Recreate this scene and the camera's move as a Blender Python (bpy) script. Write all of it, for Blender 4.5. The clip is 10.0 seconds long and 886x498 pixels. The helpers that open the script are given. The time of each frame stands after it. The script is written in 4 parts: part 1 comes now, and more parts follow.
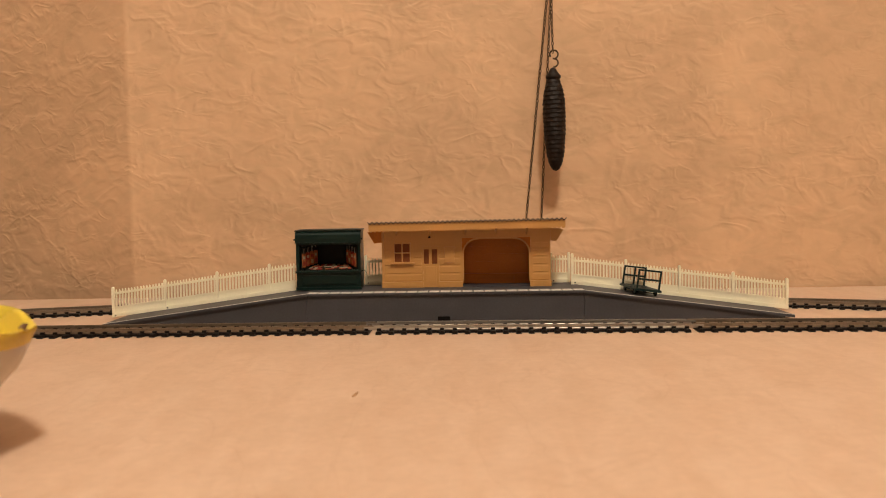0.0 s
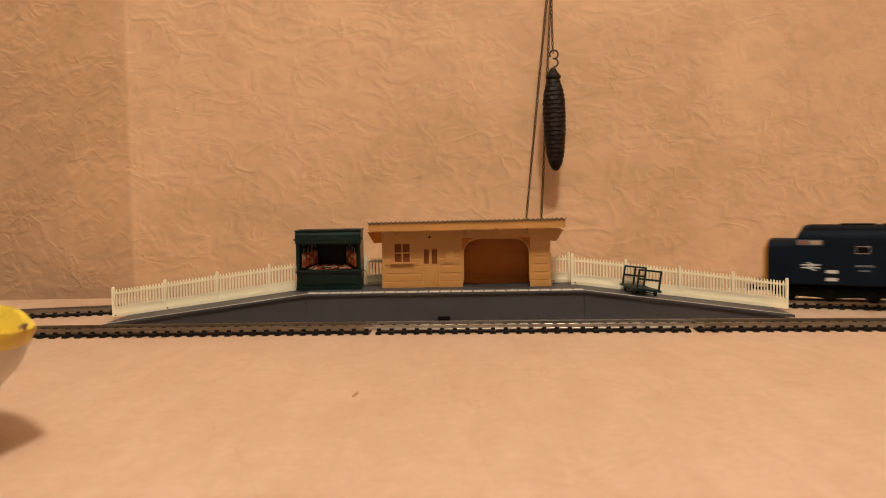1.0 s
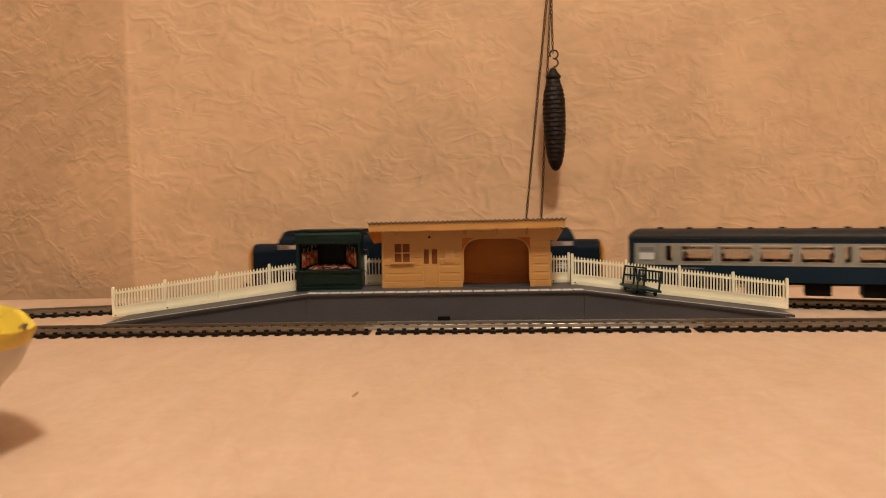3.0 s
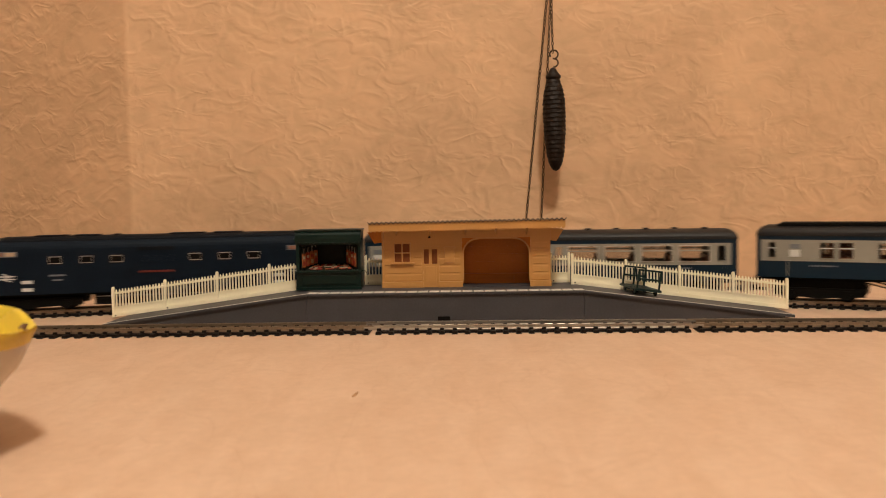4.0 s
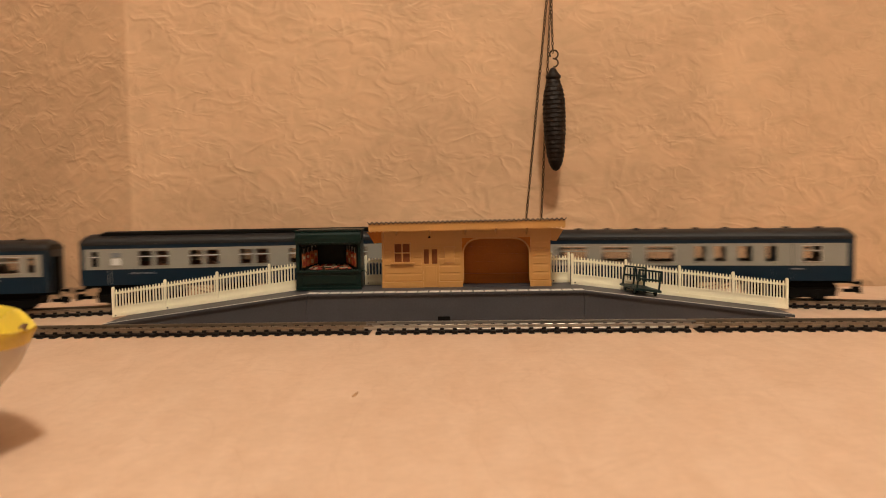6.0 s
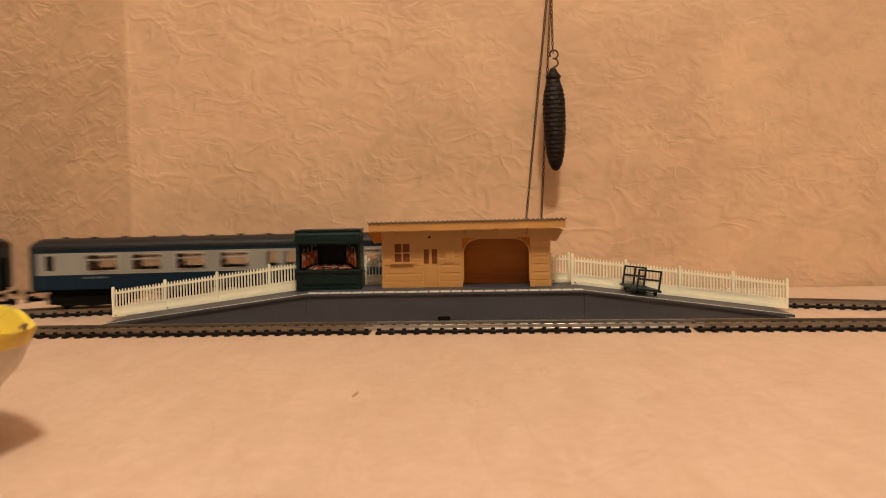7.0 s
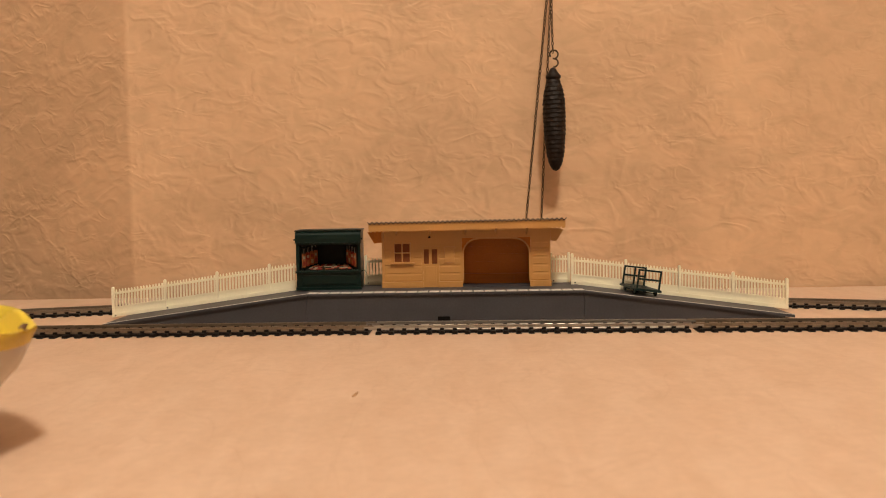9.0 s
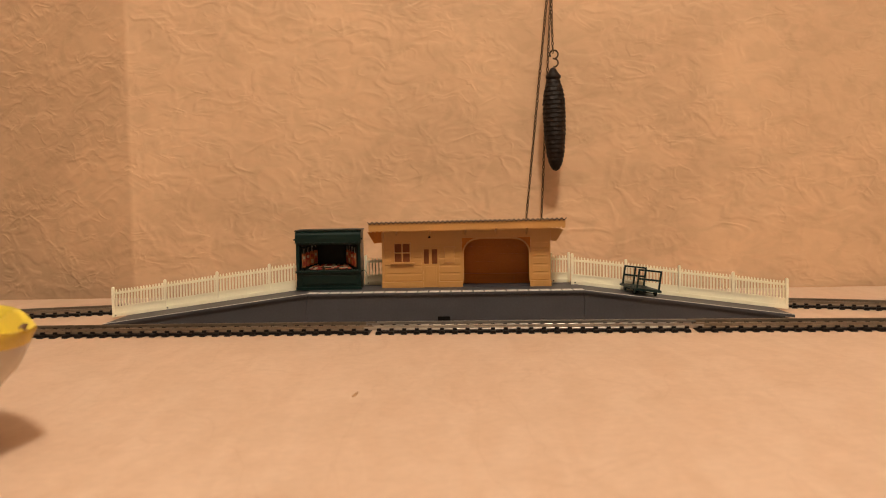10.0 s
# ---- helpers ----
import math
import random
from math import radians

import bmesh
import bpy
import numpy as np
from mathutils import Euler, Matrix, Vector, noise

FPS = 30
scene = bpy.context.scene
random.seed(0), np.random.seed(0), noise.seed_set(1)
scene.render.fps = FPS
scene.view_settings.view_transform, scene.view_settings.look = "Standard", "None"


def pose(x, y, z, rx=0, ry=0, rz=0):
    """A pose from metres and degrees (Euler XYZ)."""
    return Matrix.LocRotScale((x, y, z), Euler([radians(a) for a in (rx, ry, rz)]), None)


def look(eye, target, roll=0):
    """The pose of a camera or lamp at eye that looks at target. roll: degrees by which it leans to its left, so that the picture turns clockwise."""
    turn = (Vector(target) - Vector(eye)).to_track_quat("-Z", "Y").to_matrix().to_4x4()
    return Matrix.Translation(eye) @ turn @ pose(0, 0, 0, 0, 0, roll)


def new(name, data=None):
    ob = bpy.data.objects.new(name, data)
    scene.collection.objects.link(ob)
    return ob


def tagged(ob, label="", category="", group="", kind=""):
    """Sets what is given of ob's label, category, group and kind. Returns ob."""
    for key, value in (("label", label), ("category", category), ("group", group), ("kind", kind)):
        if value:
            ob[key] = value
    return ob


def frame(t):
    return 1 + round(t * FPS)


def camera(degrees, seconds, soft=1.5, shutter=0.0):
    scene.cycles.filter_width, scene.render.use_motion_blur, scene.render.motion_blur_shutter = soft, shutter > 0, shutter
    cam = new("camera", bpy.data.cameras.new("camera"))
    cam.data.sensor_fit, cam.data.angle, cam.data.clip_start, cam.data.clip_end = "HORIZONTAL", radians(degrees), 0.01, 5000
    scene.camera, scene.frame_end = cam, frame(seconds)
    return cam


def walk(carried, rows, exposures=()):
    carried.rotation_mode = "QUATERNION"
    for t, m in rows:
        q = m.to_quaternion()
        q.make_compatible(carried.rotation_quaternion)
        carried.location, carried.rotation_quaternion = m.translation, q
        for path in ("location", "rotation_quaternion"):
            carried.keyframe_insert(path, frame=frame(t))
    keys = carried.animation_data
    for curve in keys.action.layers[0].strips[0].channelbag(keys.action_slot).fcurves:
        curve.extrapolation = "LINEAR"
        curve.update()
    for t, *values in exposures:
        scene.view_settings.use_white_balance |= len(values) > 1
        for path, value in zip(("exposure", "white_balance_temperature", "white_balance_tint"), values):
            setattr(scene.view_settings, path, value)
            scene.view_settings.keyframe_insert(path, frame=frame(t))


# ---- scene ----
TILT = 3.281
EYE = (0.0, 0.0, 0.0833)
cam = camera(55.19, 10.0, soft=1.0, shutter=0.5)
cam.data.dof.use_dof, cam.data.dof.focus_distance, cam.data.dof.aperture_fstop = True, 0.63, 18.0
VIEW = look(EYE, (0.0, math.cos(radians(TILT)), EYE[2] - math.sin(radians(TILT))), -0.92)
walk(cam, [(0, VIEW), (10, VIEW)], exposures=[(0, 0.0), (10, 0.0)])

# ---- light: one warm lamp below the ceiling, behind the camera ----
world = bpy.data.worlds.new("room_dark")
world.use_nodes = True
world.node_tree.nodes["Background"].inputs[0].default_value = (0.9, 0.75, 0.6, 1)
world.node_tree.nodes["Background"].inputs[1].default_value = 0.02
scene.world = world
lamp_data = bpy.data.lights.new("ceiling_bulb", "POINT")
lamp_data.shadow_soft_size, lamp_data.energy, lamp_data.color = 0.09, 59.0, (1.0, 0.898, 0.742)
lamp = new("ceiling_bulb", lamp_data)
lamp.location = (0.15, -0.45, 1.55)

# ---- materials ----
def mat(name, rgb, rough=0.5, metal=0.0, var=0.12, scale=60.0, fine=900.0, bump=0.00005, spec=0.5):
    m = bpy.data.materials.new(name)
    m.use_nodes = True
    nt = m.node_tree
    b = nt.nodes["Principled BSDF"]
    b.inputs["Metallic"].default_value = metal
    b.inputs["Specular IOR Level"].default_value = spec
    tc = nt.nodes.new("ShaderNodeTexCoord")
    n1 = nt.nodes.new("ShaderNodeTexNoise")
    n1.inputs["Scale"].default_value, n1.inputs["Detail"].default_value = scale, 5
    n2 = nt.nodes.new("ShaderNodeTexNoise")
    n2.inputs["Scale"].default_value, n2.inputs["Detail"].default_value = fine, 3
    nt.links.new(tc.outputs["Object"], n1.inputs["Vector"])
    nt.links.new(tc.outputs["Object"], n2.inputs["Vector"])
    add = nt.nodes.new("ShaderNodeMath")
    add.operation = "ADD"
    nt.links.new(n1.outputs["Fac"], add.inputs[0])
    nt.links.new(n2.outputs["Fac"], add.inputs[1])
    ramp = nt.nodes.new("ShaderNodeMapRange")
    ramp.inputs[1].default_value, ramp.inputs[2].default_value = 0.6, 1.4
    ramp.inputs[3].default_value, ramp.inputs[4].default_value = 1 - var, 1 + var
    nt.links.new(add.outputs[0], ramp.inputs[0])
    mul = nt.nodes.new("ShaderNodeVectorMath")
    mul.operation = "SCALE"
    mul.inputs[0].default_value = rgb
    nt.links.new(ramp.outputs[0], mul.inputs["Scale"])
    nt.links.new(mul.outputs[0], b.inputs["Base Color"])
    rr = nt.nodes.new("ShaderNodeMapRange")
    rr.inputs[3].default_value, rr.inputs[4].default_value = max(0.03, rough - 0.1), min(1, rough + 0.1)
    nt.links.new(n1.outputs["Fac"], rr.inputs[0])
    nt.links.new(rr.outputs[0], b.inputs["Roughness"])
    bp = nt.nodes.new("ShaderNodeBump")
    bp.inputs["Distance"].default_value = bump
    nt.links.new(n2.outputs["Fac"], bp.inputs["Height"])
    nt.links.new(bp.outputs[0], b.inputs["Normal"])
    return m


def wallpaper(name, rgb):
    """Heavy embossed paper: wandering creases over a fine grain."""
    m = bpy.data.materials.new(name)
    m.use_nodes = True
    nt = m.node_tree
    L, N = nt.links.new, nt.nodes.new
    b = nt.nodes["Principled BSDF"]
    b.inputs["Roughness"].default_value = 0.62
    b.inputs["Specular IOR Level"].default_value = 0.3
    tc = N("ShaderNodeTexCoord")
    mp = N("ShaderNodeMapping")
    mp.inputs["Scale"].default_value = (1.0, 1.0, 1.45)
    L(tc.outputs["Object"], mp.inputs["Vector"])

    def noise_tex(scale, detail, distort):
        n = N("ShaderNodeTexNoise")
        n.inputs["Scale"].default_value, n.inputs["Detail"].default_value = scale, detail
        n.inputs["Distortion"].default_value = distort
        L(mp.outputs[0], n.inputs["Vector"])
        return n.outputs["Fac"]

    def op(kind, a, c, v=None):
        n = N("ShaderNodeMath")
        n.operation = kind
        for k, q in enumerate((a, c)):
            if isinstance(q, (int, float)):
                n.inputs[k].default_value = q
            elif q is not None:
                L(q, n.inputs[k])
        return n.outputs[0]

    def mapped(q, a, c, lo, hi):
        n = N("ShaderNodeMapRange")
        n.interpolation_type = "SMOOTHSTEP"
        for k, v in zip((1, 2, 3, 4), (a, c, lo, hi)):
            n.inputs[k].default_value = v
        L(q, n.inputs[0])
        return n.outputs[0]

    ridge = mapped(op("ABSOLUTE", op("SUBTRACT", noise_tex(30, 1.7, 0.7), 0.5), None), 0.0, 0.14, 1, 0)
    ridge2 = mapped(op("ABSOLUTE", op("SUBTRACT", noise_tex(50, 1.6, 0.8), 0.48), None), 0.0, 0.16, 1, 0)
    mask = mapped(noise_tex(16, 1.5, 0.5), 0.38, 0.60, 0.25, 1)
    mask2 = mapped(noise_tex(21, 1.5, 0.6), 0.42, 0.60, 0.1, 1)
    fine = noise_tex(170, 3, 0.3)
    h = op("ADD", op("MULTIPLY", ridge, mask), op("MULTIPLY", op("MULTIPLY", ridge2, mask2), 0.6))
    h = op("ADD", h, op("MULTIPLY", fine, 0.12))
    h = op("ADD", h, op("MULTIPLY", noise_tex(40, 1.6, 0.6), 0.9))
    bp = N("ShaderNodeBump")
    bp.inputs["Distance"].default_value = 0.0011
    bp.inputs["Strength"].default_value = 0.42
    L(h, bp.inputs["Height"])
    L(bp.outputs[0], b.inputs["Normal"])
    tone = op("ADD", mapped(noise_tex(7, 5, 0.8), 0.3, 0.7, 0.91, 1.07), op("MULTIPLY", fine, 0.05))
    tone = op("ADD", tone, mapped(noise_tex(34, 4, 1.0), 0.36, 0.58, -0.05, 0.035))
    sc = N("ShaderNodeVectorMath")
    sc.operation = "SCALE"
    sc.inputs[0].default_value = rgb
    L(tone, sc.inputs["Scale"])
    L(sc.outputs[0], b.inputs["Base Color"])
    return m


def tabletop(name):
    """Pale pinkish laminate with soft clouds and thin paler and darker veins."""
    m = mat(name, (0.630, 0.458, 0.338), 0.5, 0, 0.05, 14, 260, 0.00004, 0.35)
    nt = m.node_tree
    L, N = nt.links.new, nt.nodes.new
    b = nt.nodes["Principled BSDF"]
    old = b.inputs["Base Color"].links[0].from_socket
    tc = N("ShaderNodeTexCoord")
    mp = N("ShaderNodeMapping")
    mp.inputs["Scale"].default_value = (1.0, 0.30, 1.0)
    mp.inputs["Rotation"].default_value = (0, 0, 0.5)
    L(tc.outputs["Object"], mp.inputs["Vector"])
    n = N("ShaderNodeTexNoise")
    n.inputs["Scale"].default_value, n.inputs["Detail"].default_value, n.inputs["Distortion"].default_value = 46, 7, 1.2
    L(mp.outputs[0], n.inputs["Vector"])
    r = N("ShaderNodeValToRGB")
    r.color_ramp.elements[0].position, r.color_ramp.elements[0].color = 0.36, (0.95, 0.93, 0.91, 1)
    r.color_ramp.elements[1].position, r.color_ramp.elements[1].color = 0.66, (1.03, 1.045, 1.06, 1)
    L(n.outputs["Fac"], r.inputs[0])
    mx = N("ShaderNodeVectorMath")
    mx.operation = "MULTIPLY"
    L(old, mx.inputs[0])
    L(r.outputs[0], mx.inputs[1])
    # small pinkish blots and hair-thin veins
    last = mx.outputs[0]
    for scale, detail, p0, p1, c0, c1 in ((75, 3, 0.40, 0.62, (1.015, 1.0, 0.985, 1), (0.985, 0.955, 0.925, 1)), (230, 2, 0.42, 0.66, (1.0, 1.0, 1.0, 1), (0.965, 0.955, 0.95, 1))):
        n = N("ShaderNodeTexNoise")
        n.inputs["Scale"].default_value, n.inputs["Detail"].default_value, n.inputs["Distortion"].default_value = scale, detail, 0.8
        L(tc.outputs["Object"], n.inputs["Vector"])
        r = N("ShaderNodeValToRGB")
        r.color_ramp.elements[0].position, r.color_ramp.elements[0].color = p0, c0
        r.color_ramp.elements[1].position, r.color_ramp.elements[1].color = p1, c1
        L(n.outputs["Fac"], r.inputs[0])
        mx = N("ShaderNodeVectorMath")
        mx.operation = "MULTIPLY"
        L(last, mx.inputs[0])
        L(r.outputs[0], mx.inputs[1])
        last = mx.outputs[0]
    n = N("ShaderNodeTexNoise")
    n.inputs["Scale"].default_value, n.inputs["Detail"].default_value, n.inputs["Distortion"].default_value = 13, 4, 1.6
    L(mp.outputs[0], n.inputs["Vector"])
    r = N("ShaderNodeValToRGB")
    r.color_ramp.elements[0].position, r.color_ramp.elements[0].color = 0.492, (1, 1, 1, 1)
    r.color_ramp.elements[1].position, r.color_ramp.elements[1].color = 0.5, (0.955, 0.935, 0.915, 1)
    e = r.color_ramp.elements.new(0.508)
    e.color = (1, 1, 1, 1)
    L(n.outputs["Fac"], r.inputs[0])
    mx = N("ShaderNodeVectorMath")
    mx.operation = "MULTIPLY"
    L(last, mx.inputs[0])
    L(r.outputs[0], mx.inputs[1])
    L(mx.outputs[0], b.inputs["Base Color"])
    return m


M_WALL = wallpaper("embossed_wallpaper", (0.655, 0.424, 0.256))
M_TABLE = tabletop("marbled_laminate")
M_PLAIN = mat("plain_paint", (0.50, 0.41, 0.33), 0.7)
M_CEIL = mat("ceiling_paint", (0.78, 0.74, 0.68), 0.8)
M_FLOOR = mat("floor_carpet", (0.25, 0.17, 0.11), 0.9)
M_SLEEPER = mat("black_sleeper_plastic", (0.0085, 0.0055, 0.0045), 0.55, spec=0.22)
M_RAIL = mat("nickel_silver_rail", (0.42, 0.39, 0.35), 0.32, 0.9, 0.2, 40)
M_RAILOLD = mat("tarnished_rail", (0.30, 0.24, 0.18), 0.38, 0.85, 0.25, 40)
M_PLAT = mat("grey_platform_plastic", (0.058, 0.056, 0.062), 0.5, 0, 0.14, 50, 700, spec=0.3)
M_SLAB = mat("white_edge_paint", (0.62, 0.60, 0.56), 0.5, 0, 0.1, 90)
M_FENCE = mat("cream_fence_plastic", (0.91, 0.84, 0.63), 0.42, 0, 0.05, 60, spec=0.45)
M_BLD = mat("buff_building_plastic", (0.53, 0.268, 0.078), 0.36, 0, 0.07, 40)
# brown of the shelter's inside; also paints shade on the left bracket and arch corners
M_BACK = mat("brown_inner_wall_and_shade", (0.50, 0.160, 0.020), 0.42, 0, 0.12, 40, spec=0.2)
M_ROOF = mat("dark_corrugated_roof", (0.045, 0.036, 0.028), 0.6, 0, 0.2, 80)
M_GLASSDARK = mat("brown_window_back", (0.20, 0.062, 0.02), 0.45, 0, 0.2, 60, spec=0.15)
M_GREEN = mat("dark_green_paint", (0.0018, 0.0135, 0.0105), 0.36, 0, 0.2, 70, spec=0.25)
M_GREENIN = mat("dark_kiosk_inside", (0.006, 0.007, 0.005), 0.6, 0, 0.3, 70, spec=0.2)
M_TROLLEY = mat("green_trolley_plastic", (0.006, 0.020, 0.019), 0.45, 0, 0.2, 120, spec=0.25)
M_IRON = mat("dark_cast_iron", (0.014, 0.0075, 0.0045), 0.55, 0.0, 0.4, 150, 1200, 0.0002, 0.22)
M_BRASS = mat("aged_brass_chain", (0.09, 0.055, 0.03), 0.4, 0.8, 0.3, 200)
M_YELLOW = mat("yellow_glaze", (0.80, 0.60, 0.06), 0.3, 0, 0.1, 35)
M_OCHRE = mat("ochre_glaze_band", (0.58, 0.38, 0.04), 0.25, 0, 0.12, 35)
M_WHITE = mat("off_white_glaze", (0.50, 0.41, 0.31), 0.25, 0, 0.07, 30)
M_CRUMB = mat("dried_crumb", (0.44, 0.27, 0.15), 0.8, 0, 0.3, 120)
M_CHIP = mat("chipped_clay", (0.20, 0.115, 0.06), 0.8, 0, 0.3, 120)
M_LBLUE = mat("loco_blue_paint", (0.0045, 0.0095, 0.018), 0.6, 0, 0.3, 60, spec=0.10)
M_LROOF = mat("loco_roof_paint", (0.005, 0.0065, 0.010), 0.7, 0, 0.3, 60, spec=0.12)
M_CBLUE = mat("coach_blue_paint", (0.0024, 0.0155, 0.0315), 0.36, 0, 0.1, 60, spec=0.25)
M_CGREY = mat("coach_grey_paint", (0.29, 0.275, 0.235), 0.36, 0, 0.06, 60, spec=0.3)
M_CROOF = mat("coach_roof_grey", (0.016, 0.0145, 0.0148), 0.5, 0, 0.2, 60, spec=0.25)
M_BLACK = mat("black_underframe", (0.004, 0.0035, 0.003), 0.7, 0, 0.3, 80, spec=0.08)
M_ENDYEL = mat("warning_yellow_paint", (0.50, 0.205, 0.014), 0.4, 0, 0.06, 60)
M_MARK = mat("white_transfer", (0.66, 0.66, 0.64), 0.5, 0, 0.05, 60)
M_DIM = mat("faded_transfer", (0.17, 0.18, 0.20), 0.5, 0, 0.2, 200)
M_RED = mat("red_nameplate", (0.13, 0.014, 0.007), 0.4, 0, 0.1, 60)
M_SILVER = mat("silver_window_frame", (0.55, 0.53, 0.5), 0.3, 0.8, 0.1, 60)
M_SEAT = mat("brown_seat_plastic", (0.25, 0.115, 0.07), 0.5, 0, 0.1, 60)
M_STEEL = mat("wheel_steel", (0.28, 0.26, 0.24), 0.35, 0.9, 0.2, 60)
M_PANE_LIGHT = mat("cream_pane_highlight", (0.5, 0.36, 0.24), 0.6, 0, 0.05, 60)
M_PAPER = mat("printed_paper", (0.42, 0.34, 0.22), 0.6, 0, 0.2, 300)
M_PAPERR = mat("red_printed_paper", (0.28, 0.03, 0.015), 0.6, 0, 0.2, 300)
M_PAPERO = mat("orange_printed_paper", (0.36, 0.11, 0.035), 0.6, 0, 0.35, 400)
M_PANE = bpy.data.materials.new("clear_plastic_pane")
M_PANE.use_nodes = True
_b = M_PANE.node_tree.nodes["Principled BSDF"]
_b.inputs["Transmission Weight"].default_value = 1.0
_b.inputs["Roughness"].default_value = 0.03
_b.inputs["IOR"].default_value = 1.15


# ---- mesh helpers ----
def box(bm, x0, x1, y0, y1, z0, z1):
    v = [bm.verts.new(p) for p in ((x0, y0, z0), (x1, y0, z0), (x1, y1, z0), (x0, y1, z0), (x0, y0, z1), (x1, y0, z1), (x1, y1, z1), (x0, y1, z1))]
    for f in ((0, 3, 2, 1), (4, 5, 6, 7), (0, 1, 5, 4), (1, 2, 6, 5), (2, 3, 7, 6), (3, 0, 4, 7)):
        bm.faces.new([v[i] for i in f])
    return bm


def prism(bm, pts, a, b, axis="y"):
    """Extrude a closed outline from a to b; outline in (x, z) for y, (y, z) for x, (x, y) for z."""
    def at(p, d):
        return {"y": (p[0], d, p[1]), "x": (d, p[0], p[1]), "z": (p[0], p[1], d)}[axis]
    u = [bm.verts.new(at(p, a)) for p in pts]
    w = [bm.verts.new(at(p, b)) for p in pts]
    n = len(pts)
    bm.faces.new(u)
    bm.faces.new(w[::-1])
    for i in range(n):
        bm.faces.new((u[i], w[i], w[(i + 1) % n], u[(i + 1) % n]))
    return bm


def tube(bm, a, b, r, seg=8, r2=None):
    a, b = Vector(a), Vector(b)
    d = (b - a).normalized()
    e = d.orthogonal().normalized()
    f = d.cross(e)
    r2 = r if r2 is None else r2
    u, w = [], []
    for i in range(seg):
        q = e * math.cos(2 * math.pi * i / seg) + f * math.sin(2 * math.pi * i / seg)
        u.append(bm.verts.new(a + q * r))
        w.append(bm.verts.new(b + q * r2))
    bm.faces.new(u[::-1])
    bm.faces.new(w)
    for i in range(seg):
        bm.faces.new((u[i], u[(i + 1) % seg], w[(i + 1) % seg], w[i]))
    return bm


def lathe(bm, prof, seg=48, wobble=None):
    rings = []
    for r, z in prof:
        ring = []
        for i in range(seg):
            a = 2 * math.pi * i / seg
            rr, zz = (r, z) if wobble is None else wobble(r, z, a)
            ring.append(bm.verts.new((rr * math.cos(a), rr * math.sin(a), zz)))
        rings.append(ring)
    for p, q in zip(rings, rings[1:]):
        for i in range(seg):
            bm.faces.new((p[i], p[(i + 1) % seg], q[(i + 1) % seg], q[i]))
    return rings


def mesh_of(name, bm, material, smooth=False, bevel=0.0):
    if bevel:
        bmesh.ops.bevel(bm, geom=list(bm.edges), offset=bevel, segments=2, profile=0.6, affect="EDGES", clamp_overlap=True)
    bmesh.ops.recalc_face_normals(bm, faces=list(bm.faces))
    me = bpy.data.meshes.new(name)
    bm.to_mesh(me)
    bm.free()
    me.materials.append(material)
    if smooth:
        for p in me.polygons:
            p.use_smooth = True
    return me


def part(name, bm, material, parent, label="", smooth=False, bevel=0.0):
    ob = new(name, mesh_of(name, bm, material, smooth, bevel))
    ob.parent = parent
    return tagged(ob, label=label)


def share(name, me, parent, m):
    ob = new(name, me)
    ob.parent = parent
    ob.matrix_basis = m
    return ob


def B(x0, x1, y0, y1, z0, z1):
    return box(bmesh.new(), x0, x1, y0, y1, z0, z1)


def holed(bm, x0, x1, z0, z1, y0, y1, holes):
    """A slab in the x-z plane with rectangular openings (xa, xb, za, zb) through it."""
    xs = sorted({x0, x1, *[h[0] for h in holes], *[h[1] for h in holes]})
    zs = sorted({z0, z1, *[h[2] for h in holes], *[h[3] for h in holes]})
    xs = [x for x in xs if x0 <= x <= x1]
    zs = [z for z in zs if z0 <= z <= z1]
    inside = lambda i, k: 0 <= i < len(xs) - 1 and 0 <= k < len(zs) - 1 and not any(
        h[0] <= (xs[i] + xs[i + 1]) / 2 <= h[1] and h[2] <= (zs[k] + zs[k + 1]) / 2 <= h[3] for h in holes)
    vert = {}

    def vt(x, y, z):
        key = (round(x, 6), round(y, 6), round(z, 6))
        if key not in vert:
            vert[key] = bm.verts.new(key)
        return vert[key]
    for i in range(len(xs) - 1):
        for k in range(len(zs) - 1):
            if not inside(i, k):
                continue
            xa, xb, za, zb = xs[i], xs[i + 1], zs[k], zs[k + 1]
            bm.faces.new((vt(xa, y0, za), vt(xb, y0, za), vt(xb, y0, zb), vt(xa, y0, zb)))
            bm.faces.new((vt(xa, y1, za), vt(xa, y1, zb), vt(xb, y1, zb), vt(xb, y1, za)))
            for di, dk, p, q in ((-1, 0, (xa, za), (xa, zb)), (1, 0, (xb, zb), (xb, za)), (0, -1, (xb, za), (xa, za)), (0, 1, (xa, zb), (xb, zb))):
                if not inside(i + di, k + dk):
                    bm.faces.new((vt(p[0], y0, p[1]), vt(p[0], y1, p[1]), vt(q[0], y1, q[1]), vt(q[0], y0, q[1])))
    return bm


def thing(name, m, label, category, group="", kind=""):
    e = new(name)
    e.empty_display_size = 0.01
    e.matrix_basis = m
    return tagged(e, label, category, group, kind)


# ---- room ----
def structure(name, bm, material, label="", bevel=0.0, smooth=False):
    ob = new(name, mesh_of(name, bm, material, smooth, bevel))
    return tagged(ob, label=label, kind="structure")


CORNER = (-0.283, 0.772)
LEFT_TURN, ROUND = radians(23.5), 0.0025


